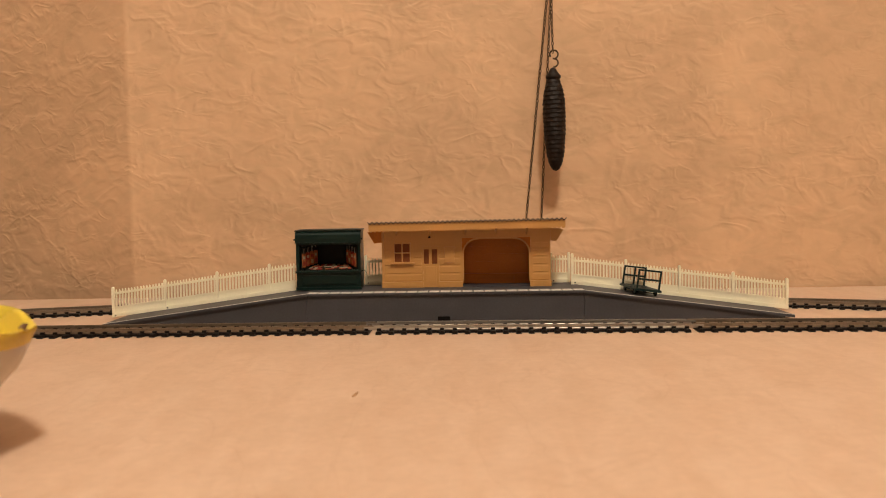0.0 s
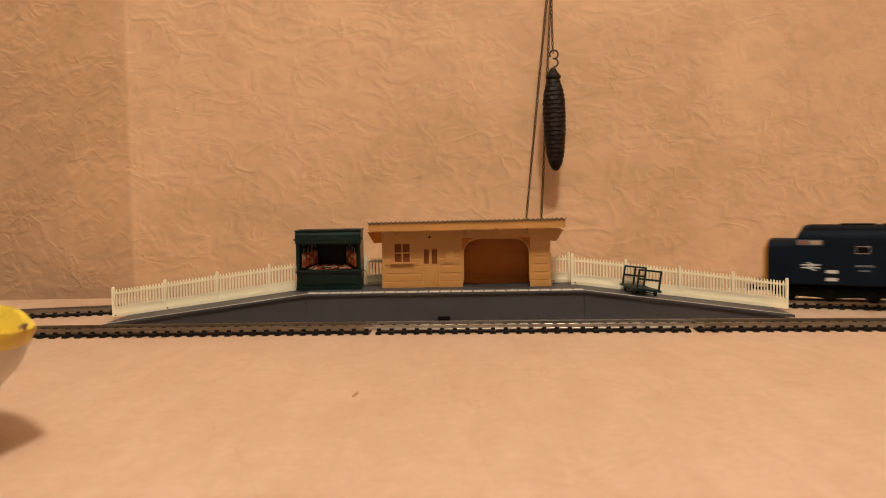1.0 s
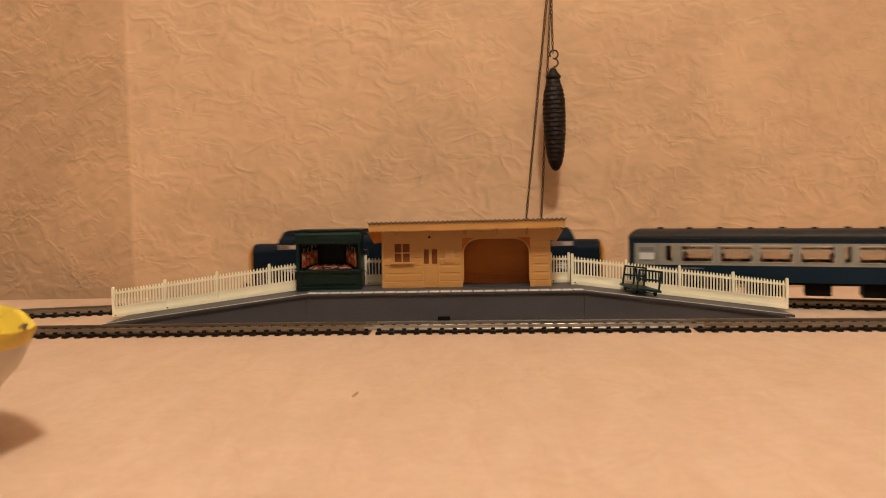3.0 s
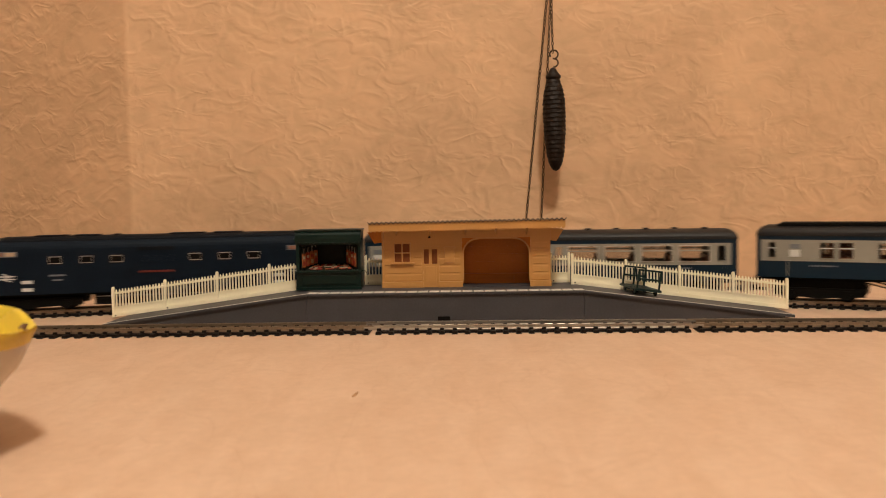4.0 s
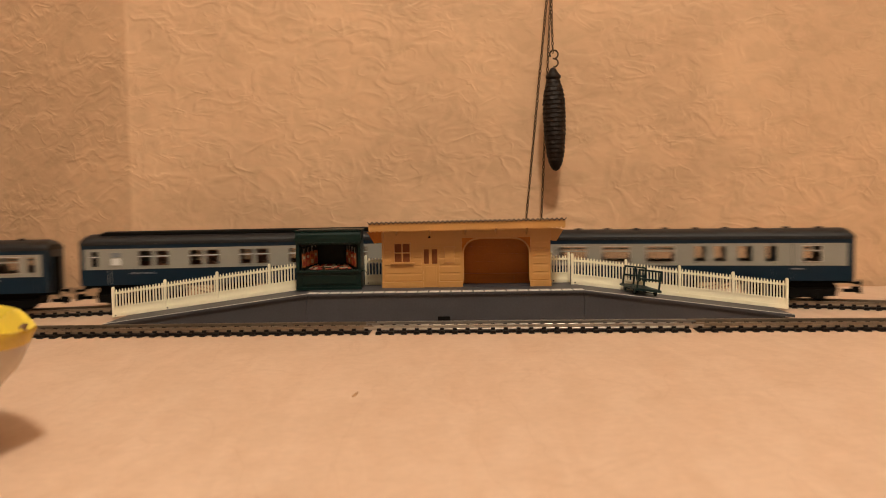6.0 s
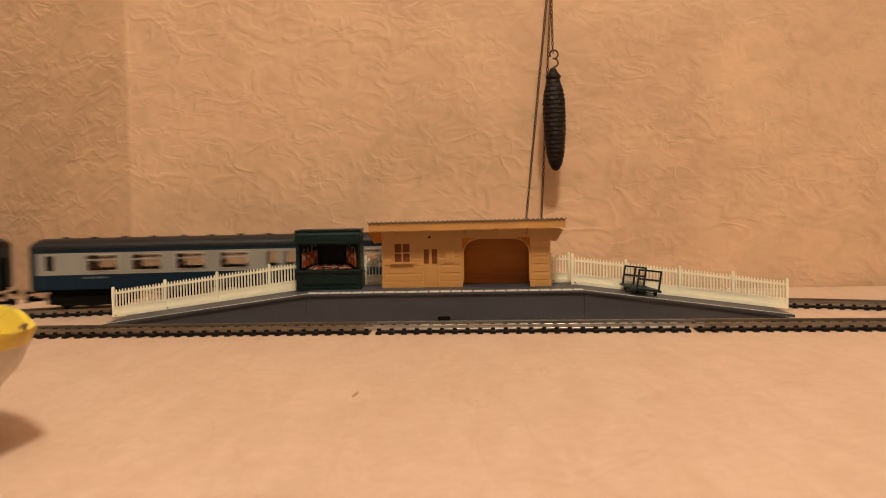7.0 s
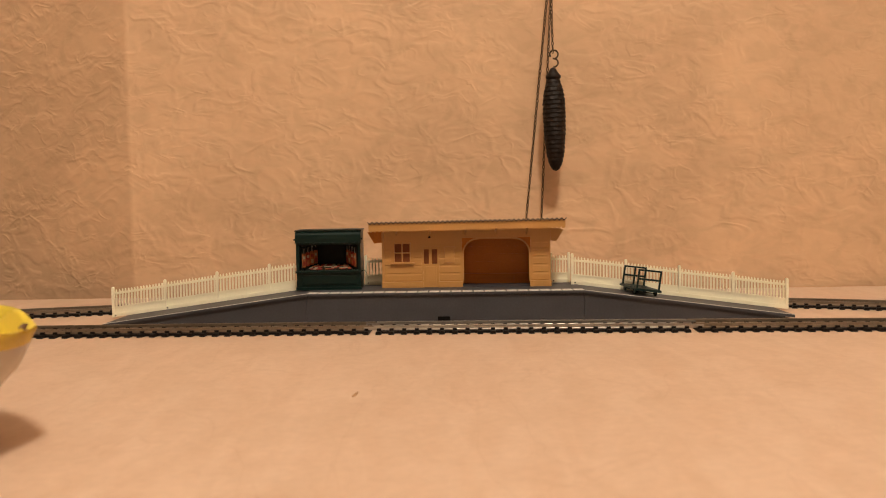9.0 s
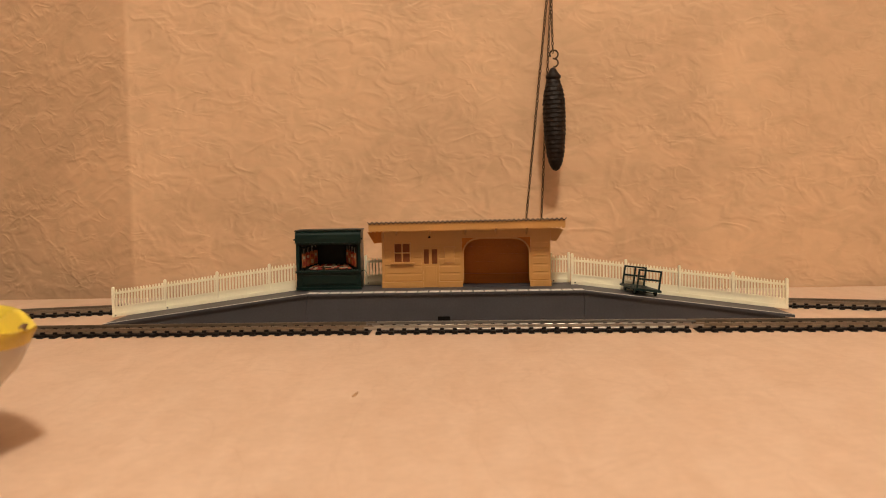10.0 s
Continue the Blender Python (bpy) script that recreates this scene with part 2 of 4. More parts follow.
def room():
    cx, cy = CORNER
    structure("wall_north", B(cx + ROUND, 1.9, cy, cy + 0.1, -0.75, 1.75), M_WALL, "peach embossed wallpaper with wandering creases")
    d = Vector((-math.cos(LEFT_TURN), math.sin(LEFT_TURN)))
    n = Vector((math.sin(LEFT_TURN), math.cos(LEFT_TURN)))
    # the papered edge between the two walls is softly rounded
    c, r = Vector((cx + ROUND, cy)), ROUND / math.tan(LEFT_TURN / 2)
    arc = [c + Vector((0, r)) + r * Vector((-math.sin(LEFT_TURN * i / 10), -math.cos(LEFT_TURN * i / 10))) for i in range(11)]
    edge = [*arc, arc[-1] + n * 0.1, c + Vector((0, 0.1))]
    structure("wall_corner", prism(bmesh.new(), edge, -0.75, 1.75, "z"), M_WALL, "peach embossed wallpaper wrapped round a soft corner")
    a, b = arc[-1], arc[-1] + d * 2.0
    structure("wall_north_west", prism(bmesh.new(), [a, b, b + n * 0.1, a + n * 0.1], -0.75, 1.75, "z"), M_WALL, "peach embossed wallpaper turning away at a corner")
    structure("wall_east", B(1.9, 2.0, -2.2, cy + 0.1, -0.75, 1.75), M_PLAIN)
    structure("wall_west", B(-2.0, -1.9, -2.2, 2.1, -0.75, 1.75), M_PLAIN)
    structure("wall_south", B(-2.0, 2.0, -2.3, -2.2, -0.75, 1.75), M_PLAIN)
    structure("ceiling", B(-2.0, 2.0, -2.3, 2.1, 1.75, 1.85), M_CEIL)
    structure("floor", B(-2.0, 2.0, -2.3, 2.1, -0.85, -0.75), M_FLOOR)


def table():
    t = thing("layout_table", pose(0, 0, 0), "large pale pinkish marbled tabletop carrying the model railway", "table")
    bm = B(-1.35, 1.35, -0.62, 0.762, -0.022, 0.0)
    part("tabletop", bm, M_TABLE, t, "pale pinkish marbled laminate", bevel=0.002)
    for x in (-1.25, 1.25):
        for y in (-0.55, 0.69):
            bm = tube(bmesh.new(), (x, y, -0.75), (x, y, -0.022), 0.02, 16)
            part("leg", bm, M_PLAIN, t)
    # small dried crumb on the top
    bm = bmesh.new()
    bmesh.ops.create_icosphere(bm, subdivisions=1, radius=0.0013)
    for v in bm.verts:
        v.co = Vector((v.co.x * 0.55, v.co.y * 4.2, v.co.z * 0.35)) + noise.noise_vector(v.co * 900) * 0.0003
    ob = new("crumb", mesh_of("crumb", bm, M_CRUMB))
    ob.matrix_basis = pose(-0.0388, 0.3610, 0.0005, 0, 0, -10)
    tagged(ob, "tiny brown dried crumb lying on the tabletop", "crumb")


# ---- tracks ----
GAUGE, PITCH, RAIL_TOP = 0.0165, 0.0081, 0.0052


def oval():
    """The rear line: centre points by distance. In front of the wall it bends gently; both ends turn back towards the viewer."""
    east = ((0.33, 1.0), (9.0, 1 / 0.50))
    west = ((0.22, 1.15), (0.30, 0.0), (0.40, -1 / 0.45), (0.62, 0.0), (9.0, 1 / 0.4803))
    step = 0.002
    side = []
    for sgn, bends in ((1, east), (-1, west)):
        x, y, th, s = 0.0, 0.0, 0.0, 0.0
        pts = []
        while x >= 0.0:
            k = next(b for a, b in bends if s < a)
            if th < math.pi:
                th += k * step
            x += math.cos(th) * step
            y -= math.sin(th) * step
            s += step
            pts.append((sgn * s, -0.05 + sgn * x, 0.682 + y, -sgn * th))
        side.append(pts)
    return np.array(side[1][::-1] + [(0.0, -0.05, 0.682, 0.0)] + side[0])


OVAL = oval()


def rear(s):
    """Place and heading on the rear line at the distance s (0 in front of the camera), round and round."""
    q = s + 0.05
    lo, hi = OVAL[0, 0], OVAL[-1, 0]
    q = lo + (q - lo) % (hi - lo)
    return [float(np.interp(q, OVAL[:, 0], OVAL[:, i])) for i in (1, 2, 3)]


def front(x):
    return x, 0.5385 - 0.046 * x - 0.064 * x * x, -0.046 - 0.128 * x


def rail_mesh(bm, pts, off):
    """A flat-bottomed rail swept along centre points (x, y, heading) at the side offset."""
    h0 = 0.0022
    prof = ((-0.0011, h0), (-0.0011, h0 + 0.0005), (-0.0004, h0 + 0.0008), (-0.0004, RAIL_TOP - 0.0009), (-0.00055, RAIL_TOP - 0.0006), (-0.00045, RAIL_TOP),
            (0.00045, RAIL_TOP), (0.00055, RAIL_TOP - 0.0006), (0.0004, RAIL_TOP - 0.0009), (0.0004, h0 + 0.0008), (0.0011, h0 + 0.0005), (0.0011, h0))
    last = None
    for x, y, th in pts:
        nx, ny = -math.sin(th), math.cos(th)
        ring = [bm.verts.new((x + nx * (off + p), y + ny * (off + p), z)) for p, z in prof]
        if last:
            for i in range(len(prof)):
                j = (i + 1) % len(prof)
                bm.faces.new((last[i], last[j], ring[j], ring[i]))
        else:
            bm.faces.new(ring)
        last = ring
    bm.faces.new(last[::-1])
    return bm


def sleeper_bm(bm):
    prism(bm, [(-0.0018, 0.0), (0.0018, 0.0), (0.0016, 0.0015), (0.0011, 0.0021), (-0.0011, 0.0021), (-0.0016, 0.0015)], -0.0152, 0.0152)
    for o in (-GAUGE / 2 - 0.0005, GAUGE / 2 + 0.0005):
        for q in (-0.0014, 0.0014):
            box(bm, -0.0013, 0.0013, o + q - 0.0006, o + q + 0.0006, 0.0021, 0.0034)
    return bm


def web_bm(bm, pts):
    """The thin strips that join the sleepers under the rails."""
    for off in (-GAUGE / 2, GAUGE / 2):
        last = None
        for x, y, th in pts:
            nx, ny = -math.sin(th), math.cos(th)
            ring = [bm.verts.new((x + nx * (off + p), y + ny * (off + p), z)) for p, z in ((-0.0024, 0.0002), (-0.0024, 0.0016), (0.0024, 0.0016), (0.0024, 0.0002))]
            if last:
                for i in range(4):
                    bm.faces.new((last[i], last[(i + 1) % 4], ring[(i + 1) % 4], ring[i]))
            last = ring
    return bm


def tracks():
    sl = mesh_of("sleeper", sleeper_bm(bmesh.new()), M_SLEEPER)
    joints = [-0.62, -0.2435, -0.0447, 0.1545, 0.352, 0.66]
    for k, (a, b) in enumerate(zip(joints, joints[1:])):
        t = thing("track_section", pose(0, 0, 0), "bright-railed straight track section on black sleepers" if k == 2 else "dull-railed track section on black sleepers", "model track", "front track sections")
        bright = k == 2
        pts = [front(x) for x in np.linspace(a + 0.0003, b - 0.0003, 14)]
        for off in (-GAUGE / 2 - 0.0005, GAUGE / 2 + 0.0005):
            part("rail", rail_mesh(bmesh.new(), pts, off), M_RAIL if bright else M_RAILOLD, t)
        pts2 = [front(x) for x in np.linspace(a + 0.004, b - 0.004, 14)]
        part("sleeper_web", web_bm(bmesh.new(), pts2), M_SLEEPER, t)
        n = round((b - a) / PITCH)
        for i in range(n):
            x, y, th = front(a + (i + 0.5) * (b - a) / n)
            share("sleeper", sl, t, pose(x, y, 0, rz=math.degrees(th)))
        if k:
            bm = bmesh.new()
            x, y, th = front(a)
            for off in (-GAUGE / 2 - 0.0005, GAUGE / 2 + 0.0005):
                box(bm, x - 0.006, x + 0.006, y + off - 0.0012, y + off - 0.0006, 0.0024, 0.0044)
            part("rail_joiner", bm, M_RAIL if k in (2, 3) else M_RAILOLD, t, "metal rail joiner")
    t = thing("oval_track", pose(0, 0, 0), "curving oval of tarnished track behind the platform", "model track")
    ss = np.linspace(OVAL[0, 0] - 0.05, OVAL[-1, 0] - 0.0505, 420)
    pts = [rear(s) for s in ss]
    for off in (-GAUGE / 2 - 0.0005, GAUGE / 2 + 0.0005):
        part("rail", rail_mesh(bmesh.new(), pts, off), M_RAILOLD, t)
    part("sleeper_web", web_bm(bmesh.new(), pts), M_SLEEPER, t)
    verts, faces = [], []
    base = [tuple(v.co) for v in sl.vertices]
    polys = [tuple(p.vertices) for p in sl.polygons]
    for i in range(int(ss[0] / PITCH), int(ss[-1] / PITCH)):
        s = i * PITCH
        x, y, th = rear(s)
        if abs(s) < 0.46:
            share("sleeper", sl, t, pose(x, y, 0, rz=math.degrees(th)))
            continue
        m = pose(x, y, 0, rz=math.degrees(th))
        k = len(verts)
        verts += [tuple(m @ Vector(v)) for v in base]
        faces += [tuple(k + j for j in p) for p in polys]
    me = bpy.data.meshes.new("far_sleepers")
    me.from_pydata(verts, [], faces)
    me.materials.append(M_SLEEPER)
    ob = new("far_sleepers", me)
    ob.parent = t
    tagged(ob, kind="stuff")


# ---- platform ----
PLAT = pose(0.0, 0.568, 0.0, rz=-0.9)
PZ, XL, XR, TL, TR, PD = 0.0215, -0.0931, 0.0949, -0.2322, 0.2352, 0.056


def top_z(x):
    if x < XL:
        return 0.0030 + (PZ - 0.0030) * (x - TL) / (XL - TL)
    if x > XR:
        return 0.0030 + (PZ - 0.0030) * (TR - x) / (TR - XR)
    return PZ


def platform():
    t = thing("platform_unit", PLAT, "grey plastic station platform with white edge slabs", "model platform")
    part("body", B(XL + 0.0002, XR - 0.0002, 0.0016, PD + 0.008, 0.0, PZ - 0.0016), M_PLAT, t)
    part("top_sheet", B(XL, XR, 0.0, PD + 0.008, PZ - 0.0016, PZ), M_PLAT, t, bevel=0.0003)
    # no slot is cut: a black block on the face paints its shaded hollow
    part("drain_slot_shade", B(-0.0042, 0.0042, 0.0010, 0.0020, 0.0022, 0.0050), M_BLACK, t, "black block painting the dark hollow of a drain slot at the foot")
    slab = mesh_of("edge_slab", prism(bmesh.new(), [(0.0003, 0.0008), (0.0068, 0.0008), (0.0068, 0.0095), (0.0003, 0.0095)], PZ, PZ + 0.0003, "z"), M_SLAB)
    n = 25
    w = (XR - XL) / n
    for i in range(n):
        share("edge_slab", slab, t, pose(XL + i * w + 0.0004, 0, 0, rz=random.uniform(-0.6, 0.6)))
    for a, b in ((TL, XL), (TR, XR)):
        r = thing("platform_ramp", PLAT, "sloping grey plastic platform end ramp with a white edge line", "model platform", "platform ramps")
        tip = a + (0.006 if a < b else -0.006)
        rise = a + (0.012 if a < b else -0.055)
        part("body", prism(bmesh.new(), [(tip, 0.0010), (rise, 0.0), (b, 0.0), (b, PZ - 0.0016), (tip, top_z(tip) - 0.0016)], 0.0016, PD), M_PLAT, r)
        part("top_sheet", prism(bmesh.new(), [(a, 0.0012), (b, PZ - 0.0016), (b, PZ), (a, 0.0030)], 0.0, PD), M_PLAT, r)
        part("edge_line", prism(bmesh.new(), [(a, 0.0030), (b, PZ), (b, PZ + 0.0002), (a, 0.0032)], 0.0002, 0.0024), M_SLAB, r, "worn white painted edge line")


def fence(xa, xb, w, label, y=0.0480):
    """Cream picket fence that follows the platform's top from xa to xb."""
    f = thing("picket_fence", PLAT, label, "model fence", "picket fences")
    n = 14
    xs = [xa + (xb - xa) * i / n for i in range(n + 1)]

    def strip(z0, z1, y0, y1):
        bm = bmesh.new()
        last = None
        for x in xs:
            z = top_z(x)
            ring = [bm.verts.new(p) for p in ((x, y0, z + z0), (x, y1, z + z0), (x, y1, z + z1), (x, y0, z + z1))]
            if last:
                for i in range(4):
                    bm.faces.new((last[i], last[(i + 1) % 4], ring[(i + 1) % 4], ring[i]))
            else:
                bm.faces.new(ring)
            last = ring
        bm.faces.new(last[::-1])
        return bm
    part("base_board", strip(0.0, 0.0072, y, y + 0.0010), M_FENCE, f)
    part("base_lip", strip(0.0, 0.0026, y - 0.0011, y), M_FENCE, f)
    part("upper_moulding", strip(0.0066, 0.0076, y - 0.0003, y), M_FENCE, f)
    part("top_rail", strip(0.0165, 0.0181, y - 0.0002, y + 0.0012), M_FENCE, f)
    post = mesh_of("fence_post", prism(bmesh.new(), [(-0.0009, 0), (0.0009, 0), (0.0009, 0.0212), (0.0005, 0.0222), (-0.0005, 0.0222), (-0.0009, 0.0212)], y - 0.0009, y + 0.0014), M_FENCE)
    picket = mesh_of("picket", prism(bmesh.new(), [(-0.0005, 0.0070), (0.0005, 0.0070), (0.0005, 0.0192), (0, 0.0201), (-0.0005, 0.0192)], y + 0.0002, y + 0.0010), M_FENCE)
    # small black boxes on the solid lip paint the darkness of peg holes
    for x in (xa, xa + w, xb):
        part("peg_hole_shade", B(x + 0.0012, x + 0.0022, y - 0.00125, y - 0.0011, top_z(x) + 0.0009, top_z(x) + 0.0018), M_BLACK, f) if x + 0.003 < xb else None
    per = max(2, round(w / 0.00232))
    for i in range(200):
        x = xa + i * w / per
        if x > xb + 0.0002:
            break
        if i % per == 0:
            share("fence_post", post, f, pose(x, 0, top_z(x)))
        else:
            share("picket", picket, f, pose(x + random.uniform(-1, 1) * 0.00006, 0, top_z(x), ry=random.uniform(-0.5, 0.5)))


# ---- station building ----
K = 0.000401


def fx(p):
    return (p - 827) * K


def fz(q):
    return (508 - q) * K


def building():
    t = thing("station_building", pose(0.0163, 0.6010, PZ, rz=-2.5), "buff plastic station building with an open arched waiting shelter", "model building")
    D, W = 0.024, 0.0022
    z1 = fz(396)
    x0, xa, xb, x1 = fx(678), fx(820), fx(941), fx(976)
    win = (fx(699.5), fx(727.5), fz(462.5), fz(429.5))
    panes = [(fx(752), fx(761), fz(466), fz(440)), (fx(766), fx(776), fz(466), fz(440))]
    wall = part("front_wall", holed(bmesh.new(), x0, xa, 0, z1, 0, W, [win, *panes]), M_BLD, t)
    part("front_pier", B(xb, x1, 0, W, 0, z1), M_BLD, t)
    part("shelter_lintel", B(xa, xb, 0.0002, W, fz(421), z1), M_BLD, t)
    part("side_wall", B(x0, x0 + W, W, D, 0, z1), M_BLD, t)
    part("side_wall", B(x1 - W, x1, W, D, 0, z1), M_BLD, t)
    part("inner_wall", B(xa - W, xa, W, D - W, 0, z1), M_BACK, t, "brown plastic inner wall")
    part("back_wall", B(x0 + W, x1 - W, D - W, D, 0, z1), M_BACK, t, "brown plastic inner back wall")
    part("shelter_floor", B(xa, x1 - W, W, D - W, 0, 0.0004), M_PLAT, t)
    part("room_back", B(x0 + W, xa - W, W + 0.004, W + 0.005, 0, z1), M_GLASSDARK, t, "dark brown backing behind the windows")
    # planking: rounded boards set proud of the wall, with open grooves between
    for lo, hi in ((496.6, 483.2), (482.6, 469.2), (468.6, 455.4), (454.8, 441.4), (440.8, 428.4)):
        spans = [(683, 748), (781, 816)] if lo > 469 else [(683, 692.5), (734.5, 748), (781, 816)]
        for a, b in ([] if hi < 440 else spans) + [(945.5, 971)]:
            prof = [(0.0003, fz(lo)), (-0.0001, fz(lo - 0.2)), (-0.0003, fz(lo - 1.2)), (-0.00025, fz(hi + 3.2)), (0.0001, fz(hi)), (0.0003, fz(hi))]
            part("board", prism(bmesh.new(), prof, fx(a), fx(b), "x"), M_BLD, wall)
    for a, b in ((677, 751), (777, 821), (939.5, 977.5)):
        part("plinth", B(fx(a), fx(b), -0.0016, 0.0004, 0, fz(497.5)), M_BLD, t, bevel=0.0003)
    part("corner_post", B(fx(677.5), fx(681), -0.0010, 0.0004, fz(497.5), fz(409)), M_BLD, t)
    # window
    w = part("window_frame", holed(bmesh.new(), fx(698), fx(729), fz(464), fz(428), -0.0012, 0.0006,
                                   [(fx(700), fx(712.6), fz(445.2), fz(430)), (fx(714.4), fx(727), fz(445.2), fz(430)), (fx(700), fx(712.6), fz(462), fz(447)), (fx(714.4), fx(727), fz(462), fz(447))]), M_BLD, t)
    part("sill", B(fx(693), fx(735), -0.0026, 0.0004, fz(465.8), fz(463.2)), M_BLD, w, bevel=0.0003)
    for a, b in ((700, 712.6), (714.4, 727)):
        for q, r in ((445.2, 430), (462, 447)):
            part("pane", B(fx(a), fx(b), 0.0002, 0.0005, fz(q), fz(r)), M_GLASSDARK, w)
    # door
    d = part("door", holed(bmesh.new(), fx(750.5), fx(777.5), 0.0002, fz(437), -0.0008, 0.0006, panes), M_BLD, t)
    part("door_frame", holed(bmesh.new(), fx(748.5), fx(779), 0, fz(434.5), -0.0013, 0.0004, [(fx(750.5), fx(777.5), 0, fz(437))]), M_BLD, t)
    for p in panes:
        part("pane", B(p[0], p[1], 0.0002, 0.0005, p[2], p[3]), M_GLASSDARK, d)
    part("door_panel", B(fx(754), fx(774), -0.0010, -0.0006, fz(502), fz(471)), M_BLD, d, bevel=0.0002)
    part("notice_board", B(fx(789), fx(806), -0.0014, -0.0004, fz(464), fz(438)), M_BLD, t, bevel=0.0003)
    part("notice_ledge", B(fx(787), fx(808), -0.0018, -0.0004, fz(438), fz(436)), M_BLD, t)
    # shelter arch: a curved brace in each upper corner, posts at the sides
    for sx, c in ((1, fx(820)), (-1, fx(941))):
        R, n = fz(421) - fz(450), 12
        arc = [(c + sx * (R - R * math.cos(math.pi / 2 * i / n)), fz(450) + R * math.sin(math.pi / 2 * i / n)) for i in range(n + 1)]
        arc2 = [(x + sx * 0.0011 * math.cos(math.pi / 2 * i / n), z - 0.0011 * math.sin(math.pi / 2 * i / n)) for i, (x, z) in enumerate(arc)]
        part("arch_brace", prism(bmesh.new(), arc + arc2[::-1], -0.0006, 0.0022), M_BLD, t)
        # brown sheet closes the open corner behind the brace, painting its darkness
        part("spandrel_shade", prism(bmesh.new(), [(c, fz(421)), *arc[::-1]], 0.0012, 0.0018), M_BACK, t)
        part("arch_post", B(min(c, c + sx * 0.0012), max(c, c + sx * 0.0012), -0.0004, 0.0022, fz(498), fz(450)), M_BLD, t)
    part("arch_head", B(fx(845), fx(916), -0.0006, 0.0022, fz(423), fz(420.5)), M_BLD, t)
    for q in (432, 446, 460, 474, 488):
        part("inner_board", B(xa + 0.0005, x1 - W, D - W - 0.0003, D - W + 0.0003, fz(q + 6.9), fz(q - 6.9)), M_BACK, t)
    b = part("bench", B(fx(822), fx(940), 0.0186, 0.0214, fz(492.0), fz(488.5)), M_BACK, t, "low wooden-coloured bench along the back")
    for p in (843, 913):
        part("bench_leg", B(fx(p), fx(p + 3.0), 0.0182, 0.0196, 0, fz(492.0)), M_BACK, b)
    # canopy
    R0, R1, Y0, Y1 = fx(658.5), fx(999.5), -0.0130, 0.026
    zt = fz(390.8)
    bm = bmesh.new()
    n = 42 * 6
    last = None
    for i in range(n + 1):
        x = R0 - 0.0006 + (R1 - R0 + 0.0012) * i / n
        o = 0.00075 * math.cos(2 * math.pi * 42 * i / n)
        ring = [bm.verts.new(p) for p in ((x, Y0 - 0.0010, zt + o), (x, Y1, zt + o - 0.0042), (x, Y1, zt + o - 0.0050), (x, Y0 - 0.0010, zt + o - 0.0008))]
        if last:
            for k in range(4):
                bm.faces.new((last[k], last[(k + 1) % 4], ring[(k + 1) % 4], ring[k]))
        else:
            bm.faces.new(ring)
        last = ring
    bm.faces.new(last[::-1])
    part("roof_sheet", bm, M_ROOF, t, "dark grey corrugated roof sheet")
    teeth = 46
    tw = (R1 - R0) / teeth
    zl, zd = fz(404.4), fz(408.0)
    out = [(R0, zt - 0.0006), (R0, zl)]
    for i in range(teeth):
        for k in range(1, 9):
            out.append((R0 + tw * (i + k / 8), zl + (zd - zl) * math.sin(math.pi * k / 8) ** 1.0))
    out.append((R1, zt - 0.0006))
    part("valance", prism(bmesh.new(), out, Y0, Y0 + 0.0012), M_BLD, t, "buff scalloped valance board")
    for p, s in ((R0, 1), (R1, -1)):
        part("gable_board", prism(bmesh.new(), [(Y0 + 0.0012, zt - 0.0008), (Y1 - 0.002, zt - 0.0050), (Y1 - 0.002, zl - 0.0004), (Y0 + 0.0012, zl)], min(p, p + s * 0.0012), max(p, p + s * 0.0012), "x"), M_BLD, t)
    part("soffit", B(R0 + 0.0012, R1 - 0.0012, Y0 + 0.0012, Y1 - 0.002, zl + 0.0006, zl + 0.0014), M_BLD, t)
    for p in (704, 763, 826, 880, 934):
        part("canopy_bracket", prism(bmesh.new(), [(-0.0105, zl + 0.0004), (0.0002, zl + 0.0004), (0.0002, fz(416)), (-0.0015, fz(412.5))], fx(p - 1.4), fx(p + 1.4), "x"), M_BLD, t)
    for a, b, c in ((678, 664.5, 652), (976, 986, 999)):
        pts = [(fx(a), fz(427)), (fx(b), fz(428.5)), (fx(b + (c - b) * 0.25), fz(424)), (fx(c), fz(408)), (fx(a), fz(406))]
        # left front bracket is buff plastic too; its shade is painted with the brown
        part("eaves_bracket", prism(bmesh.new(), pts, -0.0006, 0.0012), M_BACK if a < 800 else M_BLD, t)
        part("eaves_bracket", prism(bmesh.new(), pts, 0.019, 0.0206), M_BLD, t)
    # the canopy sits slightly crooked, higher at the shelter end
    for ob in t.children:
        if ob.name.split(".")[0] in ("roof_sheet", "valance", "gable_board", "soffit"):
            for v in ob.data.vertices:
                v.co.z += 0.0012 * (v.co.x - R0) / (R1 - R0)
    bm = tube(bmesh.new(), (fx(763), -0.004, fz(408)), (fx(763), -0.004, fz(416)), 0.0003, 6)
    lampo = part("hanging_lamp", bm, M_BLD, t)
    part("lamp_globe", tube(bmesh.new(), (fx(763), -0.004, fz(419.5)), (fx(763), -0.004, fz(416)), 0.0009, 8, 0.0005), M_BLACK, lampo)


